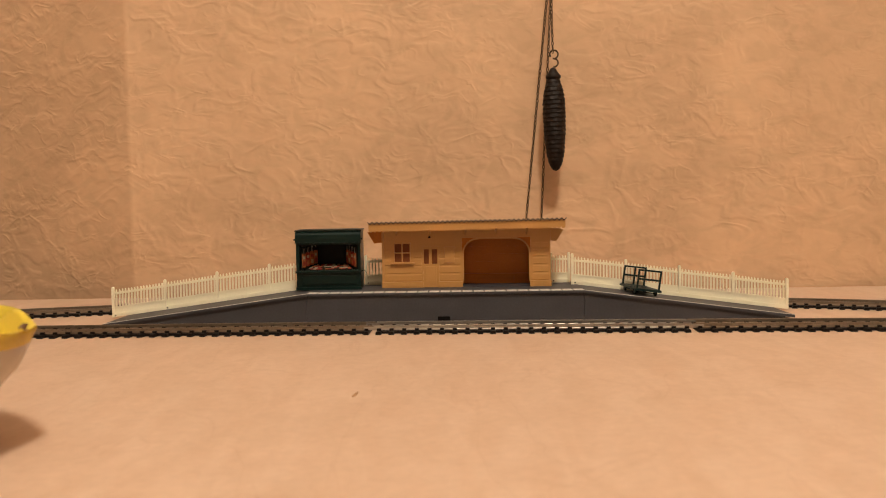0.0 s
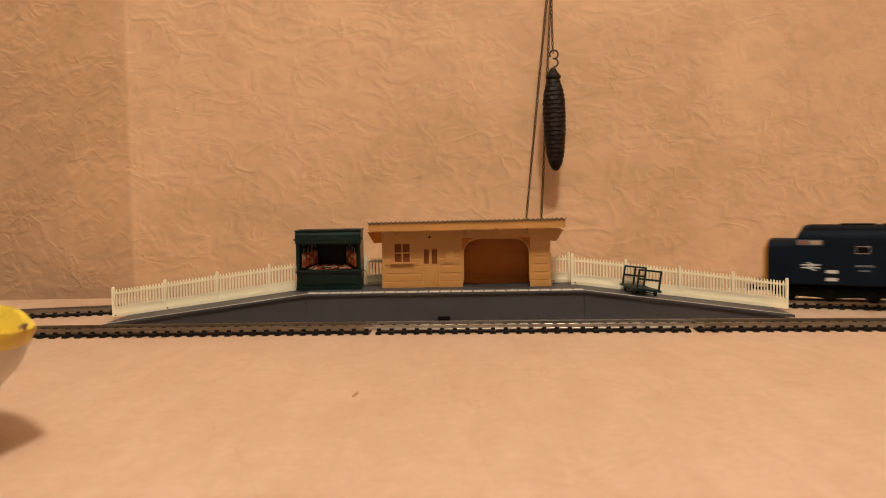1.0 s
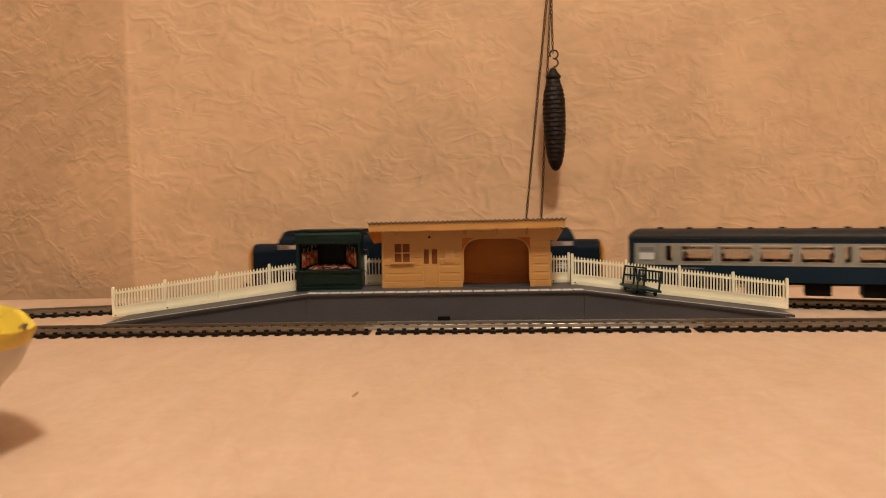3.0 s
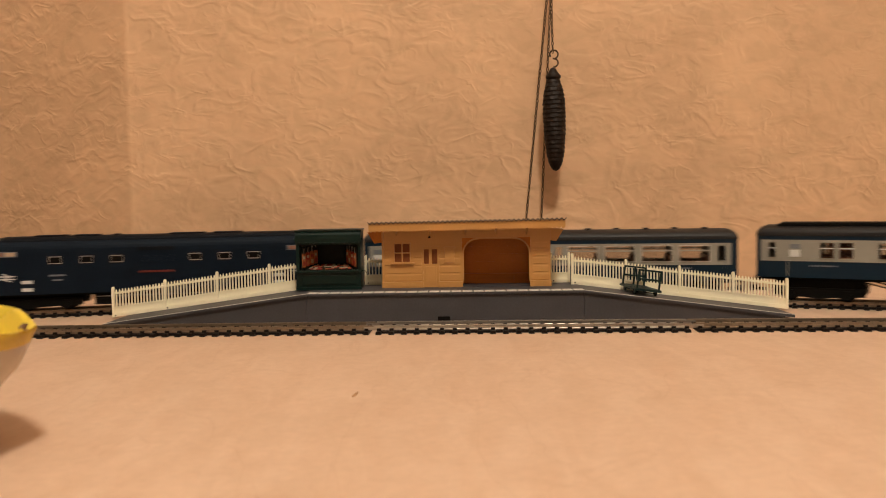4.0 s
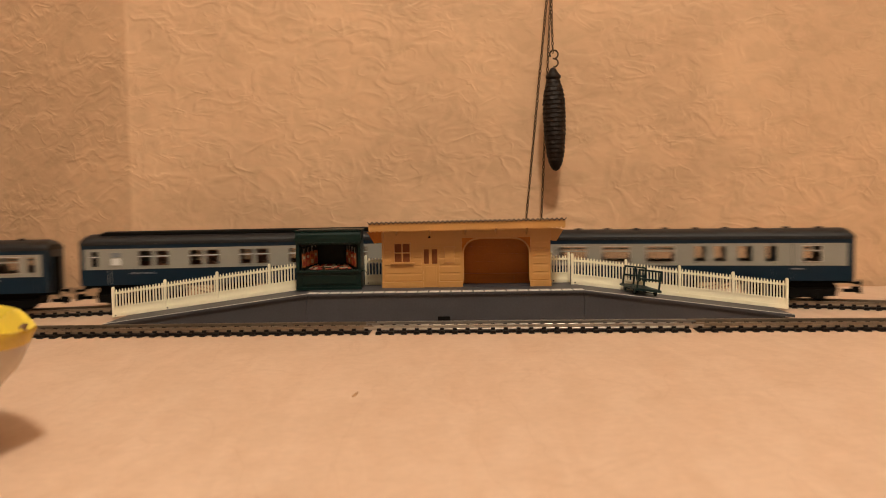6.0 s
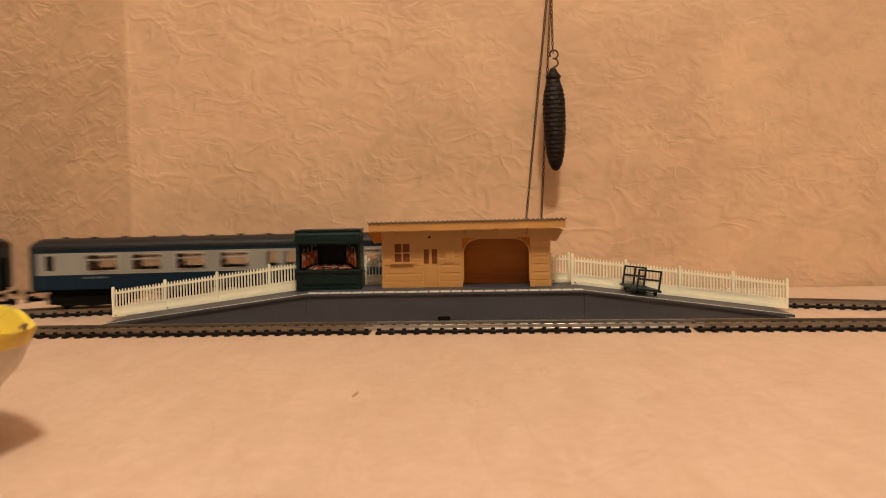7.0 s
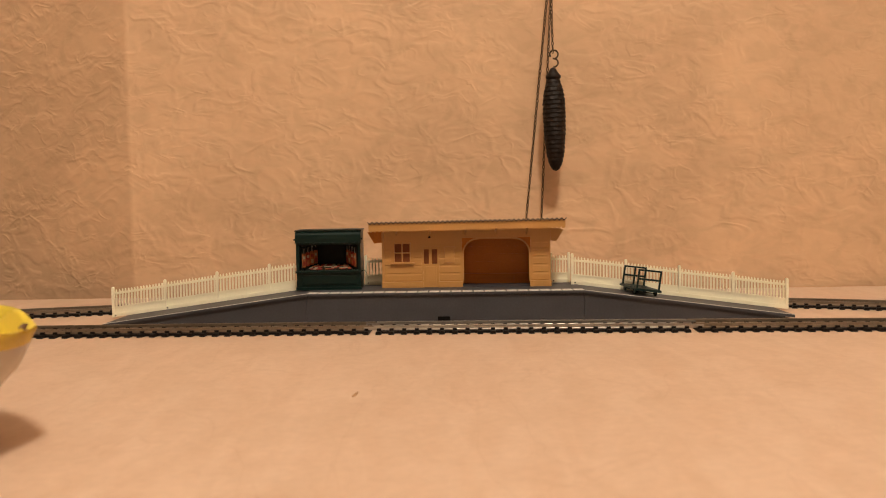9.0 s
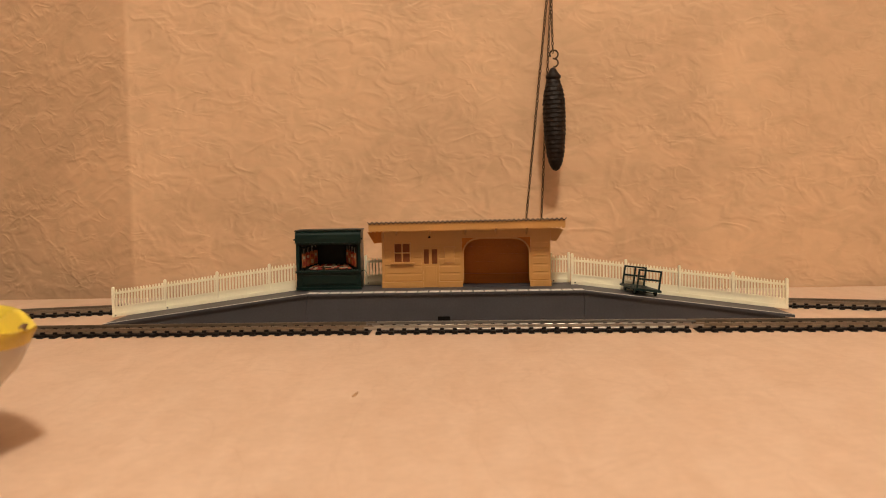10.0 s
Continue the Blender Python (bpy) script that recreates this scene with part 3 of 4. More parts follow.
# ---- newspaper kiosk ----
def kiosk():
    t = thing("newspaper_kiosk", pose(-0.0805, 0.5960, PZ, rz=0.5), "dark green newspaper kiosk with magazines round an open counter", "model kiosk")
    X = lambda p: (p - 580) * 0.000389
    Z = lambda q: (512 - q) * 0.000398
    x0, x1, D, W = X(521.0), X(637.5), 0.026, 0.0012
    op = (X(527), X(633), Z(476.5), Z(432))
    part("front_wall", holed(bmesh.new(), x0, x1, 0, Z(408), 0, W, [op]), M_GREEN, t)
    part("side_wall", B(x0, x0 + W, W, D, 0, Z(408)), M_GREEN, t)
    part("side_wall", B(x1 - W, x1, W, D, 0, Z(408)), M_GREEN, t)
    part("back_wall", B(x0 + W, x1 - W, D - W, D, 0, Z(408)), M_GREENIN, t)
    part("roof", B(x0 - 0.0008, x1 + 0.0008, -0.0012, D + 0.0006, Z(408), Z(405.5)), M_GREEN, t, bevel=0.0004)
    part("roof_inset", B(x0 + 0.002, x1 - 0.002, 0.002, D - 0.002, Z(405.5), Z(405.0)), M_GREEN, t)
    part("fascia", prism(bmesh.new(), [(-0.0020, Z(427.5)), (-0.0021, Z(420)), (-0.0019, Z(414)), (-0.0014, Z(410.5)), (-0.0006, Z(409)), (0.0002, Z(408.8)), (0.0002, Z(427.5))], x0 - 0.0004, x1 + 0.0004, "x"), M_GREEN, t, "rounded dark green fascia")
    part("ledge", B(x0 - 0.0006, x1 + 0.0006, -0.0023, 0.0002, Z(429.0), Z(427.2)), M_GREEN, t, bevel=0.0003)
    part("counter_lip", B(x0 - 0.0006, x1 + 0.0006, -0.0018, 0.0008, Z(481.5), Z(477.5)), M_GREEN, t, bevel=0.0004)
    for a, b in ((521, 527), (633, 637.5)):
        part("front_post", B(X(a), X(b), -0.0008, 0.0002, Z(477.5), Z(429)), M_GREEN, t)
    for a in (x0 - 0.0016, x1 + 0.0002):
        part("fascia_peg", B(a, a + 0.0014, -0.0010, 0.0004, Z(423.5), Z(420.5)), M_GREEN, t, bevel=0.0002)
    part("skirting", B(x0 - 0.0004, x1 + 0.0004, -0.0008, 0.0002, 0, Z(507)), M_GREEN, t)
    part("lower_panel", B(X(531), X(630), -0.0006, 0.0002, Z(502), Z(486)), M_GREEN, t, bevel=0.0003)
    part("ceiling_board", B(x0 + W, x1 - W, W, D - W, Z(433), Z(432)), M_GREENIN, t)
    # sloping counter with papers
    y0, y1, za, zb = 0.0006, 0.017, Z(476.0), Z(469.5)
    bm = bmesh.new()
    v = [bm.verts.new((x, y, z + dz)) for dz in (-0.0012, 0) for x, y, z in ((X(535), y0, za), (X(624), y0, za), (X(608), y1, zb), (X(553), y1, zb))]
    for f in ((3, 2, 1, 0), (4, 5, 6, 7), (0, 1, 5, 4), (1, 2, 6, 5), (2, 3, 7, 6), (3, 0, 4, 7)):
        bm.faces.new([v[i] for i in f])
    c = part("counter", bm, M_GREENIN, t)
    tilt = math.degrees(math.atan2(zb - za, y1 - y0))
    cols, rows_ = 15, 5
    metas = [mesh_of("newspaper", B(-0.00105, 0.00105, -0.0014, 0.0014, 0, 0.00025), m) for m in (M_PAPER, M_PAPERR, M_PAPER, M_PAPERO, M_PAPERR, M_GREENIN, M_PAPERR)]
    for i in range(cols):
        for j in range(rows_):
            f = (j + 0.5) / rows_
            xl, xr = X(538 + 17 * f), X(621 - 13 * f)
            x = xl + (xr - xl) * (i + 0.5) / cols
            y = y0 + (y1 - y0) * f
            z = za + (zb - za) * f + 0.00012
            if random.random() < 0.14:
                continue
            share("newspaper", random.choice(metas), c, pose(x + random.uniform(-1, 1) * 0.0003, y, z, rx=tilt, rz=random.uniform(-14, 14)))
    # splayed display panels inside, hung with magazines on wire clips
    for sx, pa, pb in ((1, 528.5, 553.0), (-1, 630.5, 607.0)):
        xa, xb, ya, yb = X(pa), X(pb), 0.0018, 0.0185
        run = math.hypot(xb - xa, yb - ya)
        r = part("display_panel", B(-0.0002, 0.0002, -run / 2, run / 2, Z(476), Z(433.5)), M_GREENIN, t, "dark splayed panel hung with magazines")
        r.matrix_basis = pose((xa + xb) / 2, (ya + yb) / 2, 0, rz=-math.degrees(math.atan2(xb - xa, yb - ya)))
        for j in range(4):
            y = -run / 2 + run * (j + 0.6) / 4.2
            z = Z(472) + 0.0006 * j
            part("magazine", B(*sorted((sx * 0.0003, sx * 0.0007)), y - 0.0019, y + 0.0019, z, z + 0.0098), (M_PAPERO, M_PAPERR, M_PAPERO, M_PAPERO)[j], r)
            part("magazine_title", B(*sorted((sx * 0.0007, sx * 0.0009)), y - 0.0014, y + 0.0012, z + 0.0058, z + 0.0078), (M_PAPER, M_PAPER, M_PAPERR, M_PAPER)[j], r)
            part("magazine_picture", B(*sorted((sx * 0.0007, sx * 0.0009)), y - 0.0010, y + 0.0013, z + 0.0012, z + 0.0042), (M_PAPERR, M_PAPERO, M_PAPER, M_PAPERR)[j], r)
            part("clip", B(*sorted((sx * 0.0004, sx * 0.0009)), y - 0.0003, y + 0.0003, z + 0.0098, z + 0.0128), M_SILVER, r)
            part("clip_loop", tube(bmesh.new(), (sx * 0.0004, y, z + 0.0130), (sx * 0.0009, y, z + 0.0130), 0.0008, 8), M_SILVER, r)
    # a thin bent wire at the side
    bm = bmesh.new()
    pts = [(x1 + 0.0002, 0.006, Z(480)), (x1 + 0.0018, 0.005, Z(478.5)), (x1 + 0.0032, 0.004, Z(481)), (x1 + 0.0042, 0.003, Z(486))]
    for a, b in zip(pts, pts[1:]):
        tube(bm, a, b, 0.00025, 6)
    part("wire", bm, M_GREEN, t)


# ---- luggage trolley ----
def trolley():
    x = 0.1365
    m = PLAT @ pose(x, 0.0235, top_z(x) + 0.0003, ry=7.7) @ pose(0, 0, 0, rz=9)
    t = thing("luggage_trolley", m, "dark green plastic luggage trolley with two barred end frames", "model trolley")
    part("deck", B(-0.0098, 0.0092, -0.0158, 0.0150, 0.0030, 0.0044), M_TROLLEY, t, bevel=0.0002)
    for i in range(5):
        part("deck_plank", B(-0.0090 + i * 0.0037, -0.0058 + i * 0.0037, -0.0156, 0.0148, 0.0044, 0.0047), M_TROLLEY, t)
    for y in (-0.0138, 0.0138):
        f = part("end_frame", holed(bmesh.new(), -0.0084, 0.0084, 0.0044, 0.0178, y - 0.0006, y + 0.0006,
                 [(-0.0073, 0.0073, 0.0044, 0.0104), (-0.0073, 0.0073, 0.0117, 0.0166)]), M_TROLLEY, t, bevel=0.00015)
        part("upright", B(-0.0006, 0.0006, y - 0.0004, y + 0.0004, 0.0044, 0.0170), M_TROLLEY, t) if y > 0 else None
    for y in (-0.0095, 0.0095):
        part("axle", tube(bmesh.new(), (-0.0080, y, 0.0019), (0.0080, y, 0.0019), 0.0004, 6), M_BLACK, t)
        for xx in (-0.0074, 0.0074):
            w = part("wheel", tube(bmesh.new(), (xx - 0.0006, y, 0.0019), (xx + 0.0006, y, 0.0019), 0.0019, 16), M_TROLLEY, t)
            part("axle_guard", B(xx - 0.0004, xx + 0.0004, y - 0.0009, y + 0.0009, 0.0018, 0.0031), M_TROLLEY, t)


# ---- pine cone clock weight and chains on the wall ----
def link_mesh():
    bm = bmesh.new()
    n, m, rx, rz, r = 12, 5, 0.00100, 0.00200, 0.00042
    rings = []
    for i in range(n):
        a = 2 * math.pi * i / n
        c = Vector((rx * math.cos(a), 0, rz * math.sin(a)))
        o = Vector((math.cos(a), 0, math.sin(a)))
        rings.append([bm.verts.new(c + (o * math.cos(2 * math.pi * k / m) + Vector((0, 1, 0)) * math.sin(2 * math.pi * k / m)) * r) for k in range(m)])
    for i in range(n):
        p, q = rings[i], rings[(i + 1) % n]
        for k in range(m):
            bm.faces.new((p[k], q[k], q[(k + 1) % m], p[(k + 1) % m]))
    return mesh_of("link", bm, M_BRASS, True)


def chain(link, a, b, label):
    c = thing("clock_chain", pose(*a), label, "chain", "clock chains")
    a, b = Vector(a), Vector(b)
    d = b - a
    n = int(d.length / 0.0033)
    turn = Vector((0, 0, 1)).rotation_difference(d.normalized()).to_matrix().to_4x4()
    for i in range(n):
        p = d * (i / n)
        share("link", link, c, Matrix.Translation(p) @ turn @ pose(0, 0, 0, rz=90 * (i % 2) + 25 + random.uniform(-14, 14)))


def weight():
    t = thing("pine_cone_weight", pose(0.0998, 0.7435, 0.1078, ry=-1.2), "dark cast-iron pine cone clock weight hanging on a chain", "clock weight")
    prof = []
    L, n = 0.080, 21
    keys = [(0.0, 0.0006), (0.02, 0.0035), (0.08, 0.0060), (0.2, 0.0079), (0.4, 0.0093), (0.6, 0.0097), (0.75, 0.0096), (0.87, 0.0082), (0.95, 0.0062), (1.0, 0.0052)]
    for i in range(n * 8 + 1):
        u = i / (n * 8)
        r = float(np.interp(u, [k[0] for k in keys], [k[1] for k in keys]))
        tooth = (i % 8) / 8
        prof.append((r * (1 + 0.10 * (1 - tooth) - 0.06), u * L))

    def scales(r, z, a):
        row = int(z / L * n)
        q = noise.noise(Vector((9 * math.cos(a), 9 * math.sin(a), z * 700)))
        return r * (1 + 0.035 * q + 0.012 * math.cos(9 * a + math.pi * (row % 2))), z + 0.0003 * math.cos(9 * a + math.pi * (row % 2))
    bm = bmesh.new()
    lathe(bm, prof, 54, scales)
    part("cone_body", bm, M_IRON, t, smooth=True)
    bm = bmesh.new()
    lathe(bm, [(0.0048, 0.0785), (0.0066, 0.0800), (0.0067, 0.0816), (0.0052, 0.0836), (0.0036, 0.0858), (0.0026, 0.0880), (0.0004, 0.0892)], 24)
    part("cap", bm, M_IRON, t, smooth=True)
    bm = bmesh.new()
    for a0, a1, cz, cx, R in ((-75, 215, 0.1004, 0.0012, 0.0036), (105, -100, 0.0932, 0.0010, 0.0036)):
        pts = [(cx + R * math.cos(radians(a0 + (a1 - a0) * i / 18)), 0, cz + R * math.sin(radians(a0 + (a1 - a0) * i / 18))) for i in range(19)]
        for p, q in zip(pts, pts[1:]):
            tube(bm, p, q, 0.00078, 8)
    part("hook", bm, M_BRASS, t, "bent brass wire hook", smooth=True)
    link = link_mesh()
    chain(link, (0.0695, 0.760, 0.012), (0.1160, 0.760, 0.46), "dark brass clock chain hanging free along the wall")
    chain(link, (0.0860, 0.760, 0.012), (0.1085, 0.760, 0.46), "dark brass clock chain hanging behind the weight")
    chain(link, (0.0979, 0.7435, 0.2110), (0.0935, 0.7435, 0.46), "dark brass clock chain carrying the weight")
    h = new("chain_bracket", mesh_of("chain_bracket", B(0.085, 0.125, 0.742, 0.772, 0.458, 0.464), M_BRASS))
    tagged(h, "small dark metal bracket on the wall holding the chains", "bracket")


# ---- bowl ----
def bowl():
    t = thing("glazed_bowl", pose(-0.2020, 0.2662, 0), "small off-white bowl with a yellow glazed inside and chipped yellow rim", "bowl")

    def wave(r, z, a):
        g = max(0.0, (z - 0.030) / 0.018)
        b = a if a < math.pi else a - 2 * math.pi
        lip = math.exp(-(abs(b - 0.33) / 0.17) ** 1.1)
        h = max(0.0, (z - 0.006) / 0.042)
        return 1.1 * r * (1 + 0.10 * h * lip - 0.01 * g * math.cos(4 * a)), 1.02 * (z - 0.0022 * g - 0.0012 * g * lip - 0.0042 * g * math.exp(-((b - 0.16) / 0.30) ** 2))
    bm = bmesh.new()
    lathe(bm, [(0.0, 0.0012), (0.022, 0.0012), (0.0235, 0.0), (0.0265, 0.0), (0.0278, 0.0035), (0.036, 0.0095), (0.0462, 0.0203), (0.0518, 0.0280), (0.0533, 0.0335), (0.0543, 0.0400)], 72, wave)
    part("body", bm, M_WHITE, t, "off-white glazed body", smooth=True)
    bm = bmesh.new()
    lathe(bm, [(0.0543, 0.0400), (0.0548, 0.0425), (0.0555, 0.0470), (0.0552, 0.0482)], 72, wave)
    part("rim_band", bm, M_OCHRE, t, "ochre yellow painted band", smooth=True)
    bm = bmesh.new()
    lathe(bm, [(0.0552, 0.0482), (0.0540, 0.0484), (0.0530, 0.0470), (0.0515, 0.0400), (0.0470, 0.0290), (0.0390, 0.0190), (0.0250, 0.0095), (0.0, 0.0065)], 72, wave)
    part("inside", bm, M_YELLOW, t, "bright yellow glazed inside", smooth=True)
    bm = bmesh.new()
    a = radians(12)
    bmesh.ops.create_icosphere(bm, subdivisions=2, radius=0.0018)
    for v in bm.verts:
        v.co = Vector((v.co.x * 0.55, v.co.y * 2.0, v.co.z * 0.5)) + noise.noise_vector(v.co * 500) * 0.0010
    ch = part("chip", bm, M_CHIP, t, "dark chip in the rim")
    ch.matrix_basis = pose(0.0638 * math.cos(a), 0.0638 * math.sin(a), 0.0438, rz=math.degrees(a))


# ---- train ----
def loft(bm, sections, caps=True):
    last, first = None, None
    for x, prof in sections:
        ring = [bm.verts.new((x, y, z)) for y, z in prof]
        if last:
            n = len(ring)
            for i in range(n):
                bm.faces.new((last[i], last[(i + 1) % n], ring[(i + 1) % n], ring[i]))
        else:
            first = ring
        last = ring
    if caps:
        bm.faces.new(first[::-1])
        bm.faces.new(last)
    return bm


def section(hw, zb, zs, zt, n=9):
    """A closed body outline in (y, z): upright sides to zs and a round roof to zt."""
    pts = [(-hw, zb), (-hw * 1.01, (zb + zs) / 2), (-hw, zs)]
    for i in range(1, 2 * n):
        a = math.pi * (1 - i / (2 * n))
        pts.append((hw * math.copysign(abs(math.cos(a)) ** 0.75, math.cos(a)), zs + (zt - zs) * math.sin(a) ** 0.8))
    return pts + [(hw, zs), (hw * 1.01, (zb + zs) / 2), (hw, zb)]


HW = 0.0172


def bogie(t, x, half, drop=0.0, wheels=(-0.0165, 0.0165)):
    b = part("bogie", B(x - half, x + half, -0.0110, 0.0110, 0.0060, 0.0117), M_BLACK, t)
    for s in (-1, 1):
        ya, yb = sorted((s * 0.0112, s * 0.0132))
        pts = [(x - half, 0.0098), (x - half + 0.001, 0.0042), (x - 0.008, 0.0030), (x, 0.0020), (x + 0.008, 0.0030), (x + half - 0.001, 0.0042), (x + half, 0.0098)]
        part("side_frame", prism(bmesh.new(), pts, ya, yb), M_BLACK, b)
        for w in wheels:
            part("axle_box", B(x + w - 0.0022, x + w + 0.0022, *sorted((s * 0.0132, s * 0.0146)), 0.0022, 0.0085), M_BLACK, b)
    for w in wheels:
        for s in (-1, 1):
            part("wheel", tube(bmesh.new(), (x + w, s * 0.0072, 0.0066), (x + w, s * 0.0098, 0.0066), 0.0066, 20), M_STEEL if drop else M_BLACK, b)


def coupling(t, x, s, reach=0.0075):
    """A wide bumper bar on a shank with a raised hook, and two buffers."""
    bm = box(bmesh.new(), *sorted((x - s * 0.004, x + s * reach)), -0.0016, 0.0016, 0.0058, 0.0080)
    box(bm, *sorted((x + s * (reach - 0.0013), x + s * reach)), -0.0058, 0.0058, 0.0050, 0.0088)
    prism(bm, [(x + s * (reach - 0.0060), 0.0080), (x + s * (reach - 0.0050), 0.0100), (x + s * (reach + 0.0010), 0.0096), (x + s * (reach + 0.0010), 0.0080)], -0.0006, 0.0006)
    part("coupling", bm, M_BLACK, t, "black hooked coupling bar")
    for y in (-0.0108, 0.0108):
        bm = tube(bmesh.new(), (x, y, 0.0135), (x + s * 0.0050, y, 0.0135), 0.0010, 8)
        tube(bm, (x + s * 0.0050, y, 0.0135), (x + s * 0.0058, y, 0.0135), 0.0027, 12)
        part("buffer", bm, M_BLACK, t)


LOCO = 0.277


def locomotive():
    t = thing("diesel_locomotive", pose(0, 0, 0), "dark blue model diesel locomotive with yellow nose ends", "model locomotive")
    L, A = LOCO, 0.0045
    nose = section(HW, 0.0130, 0.0380, 0.0456)
    full = section(HW, 0.0130, 0.0440, 0.0553)
    mid = section(HW, 0.0130, 0.0410, 0.0505)
    part("body", loft(bmesh.new(), [(A, nose), (A + 0.0187, nose), (A + 0.0205, mid), (A + 0.0235, full), (L - 0.0235, full), (L - 0.0205, mid), (L - 0.0187, nose), (L, nose)]), M_LBLUE, t, "dark blue painted body")
    for s, x in ((-1, A), (1, L)):
        rings = [(x, section(HW * 0.995, 0.0132, 0.0374, 0.0450)), (x + s * 0.0016, section(HW * 0.98, 0.0134, 0.0370, 0.0445)), (x + s * 0.0027, section(HW * 0.92, 0.0136, 0.0354, 0.0430)), (x + s * 0.0032, section(HW * 0.80, 0.0140, 0.0332, 0.0402))]
        e = part("nose_panel", loft(bmesh.new(), rings), M_ENDYEL, t, "orange-yellow warning panel")
        part("headcode_box", B(*sorted((x + s * 0.0032, x + s * 0.0036)), -0.0045, 0.0045, 0.0300, 0.0345), M_BLACK, e)
        coupling(t, x + s * 0.002, s, 0.0145)
    # roof detail
    part("roof_panel", loft(bmesh.new(), [(0.031, section(HW * 0.80, 0.0515, 0.0524, 0.0559)), (L - 0.031, section(HW * 0.80, 0.0515, 0.0524, 0.0559))]), M_LROOF, t)
    for a, b in ((0.052, 0.075), (0.080, 0.098), (0.108, 0.112), (0.150, 0.176), (0.182, 0.205)):
        part("roof_vent", B(a, b, -0.007, 0.007, 0.0556, 0.0566), M_LROOF, t, bevel=0.0003)
    for s in (-1, 1):
        ya = lambda o: sorted((s * (HW + o), s * (HW - 0.0006)))
        for xc in (0.0685, 0.0905, 0.1120, 0.1690, 0.1910, 0.2128):
            w = part("side_window", holed(bmesh.new(), xc - 0.0045, xc + 0.0045, 0.0356, 0.0410, *ya(0.0005), [(xc - 0.0042, xc + 0.0042, 0.0361, 0.0405)]), M_SILVER, t, "black side window in a silver frame")
            part("pane", B(xc - 0.0042, xc + 0.0042, *ya(0.0003), 0.0361, 0.0405), M_BLACK, w)
        part("side_grille", B(0.127, 0.154, *ya(0.0004), 0.0440, 0.0468), M_LROOF, t)
        for i in range(9):
            part("louvre", B(0.1275 + i * 0.003, 0.1295 + i * 0.003, *ya(0.0007), 0.0350, 0.0400), M_LBLUE, t)
        part("nameplate", B(0.1275, 0.1535, *ya(0.0006), 0.0273, 0.0287), M_RED, t, "thin red nameplate")
        for x, f in ((0.0337, 1), (L - 0.0300, -1)):
            w = part("cab_window", B(x - 0.0085, x + 0.0085, *ya(0.0004), 0.0413, 0.0452), M_DIM, t)
            part("pane", B(x - 0.0072, x - 0.0010, *ya(0.0007), 0.0419, 0.0447), M_SEAT, w)
            # opaque cream pane: the highlight on the cab glass is put into its colour
            part("pane", B(x + 0.0006, x + 0.0074, *ya(0.0007), 0.0419, 0.0447), M_PANE_LIGHT, w)
            # two opposed arrows as plain white bars
            lg = bmesh.new()
            for z, d in ((0.0250, 1), (0.0270, -1)):
                xa = x - 0.006 + 0.0005
                box(lg, xa, xa + 0.0125, *ya(0.0005), z - 0.00045, z + 0.00045)
            for xa, xb, za, zb in ((0.003, -0.003, 0.0230, 0.0250), (-0.003, 0.003, 0.0250, 0.0270), (0.003, -0.003, 0.0270, 0.0290)):
                prism(lg, [(x + xa, za), (x + xa + 0.0022, za), (x + xb + 0.0022, zb), (x + xb, zb)], *ya(0.0005))
            part("emblem", lg, M_MARK, t, "white emblem of bars")
            xs = x + f * 0.0150
            for z in (0.0156, 0.0212):
                part("step_panel", B(xs - 0.0038, xs + 0.0038, *ya(0.0005), z, z + 0.0024), M_MARK, t, "white panel")
            part("cab_door", B(x + f * 0.0125 - 0.0035, x + f * 0.0125 + 0.0035, *ya(0.0002), 0.0205, 0.0415), M_LBLUE, t)
            xd = x + f * 0.036
            if f < 0:
                continue
            part("data_panel", B(xd - 0.0058, xd + 0.0058, *ya(0.0004), 0.0263, 0.0276), M_DIM, t)
            part("data_panel", B(xd - 0.0035, xd + 0.0035, *ya(0.0004), 0.0230, 0.0240), M_DIM, t)
    part("underframe", B(A + 0.004, L - 0.004, -0.0150, 0.0150, 0.0116, 0.0130), M_BLACK, t)
    for s in (-1, 1):
        part("tank_rail", B(0.096, L - 0.092, *sorted((s * 0.0148, s * 0.0156)), 0.0098, 0.0104), M_STEEL, t, "thin bright edge along the tank")
        for x, f in ((A, 1), (L, -1)):
            part("buffer_skirt", B(*sorted((x, x + f * 0.012)), *sorted((s * 0.0148, s * 0.0166)), 0.0098, 0.0130), M_BLACK, t)
    part("fuel_tank", B(0.095, L - 0.091, -0.0150, 0.0150, 0.0038, 0.0117), M_BLACK, t, bevel=0.0006)
    for x in (0.0470, L - 0.0425):
        bogie(t, x, 0.0400, 0, (-0.028, 0.0, 0.028))
    return t


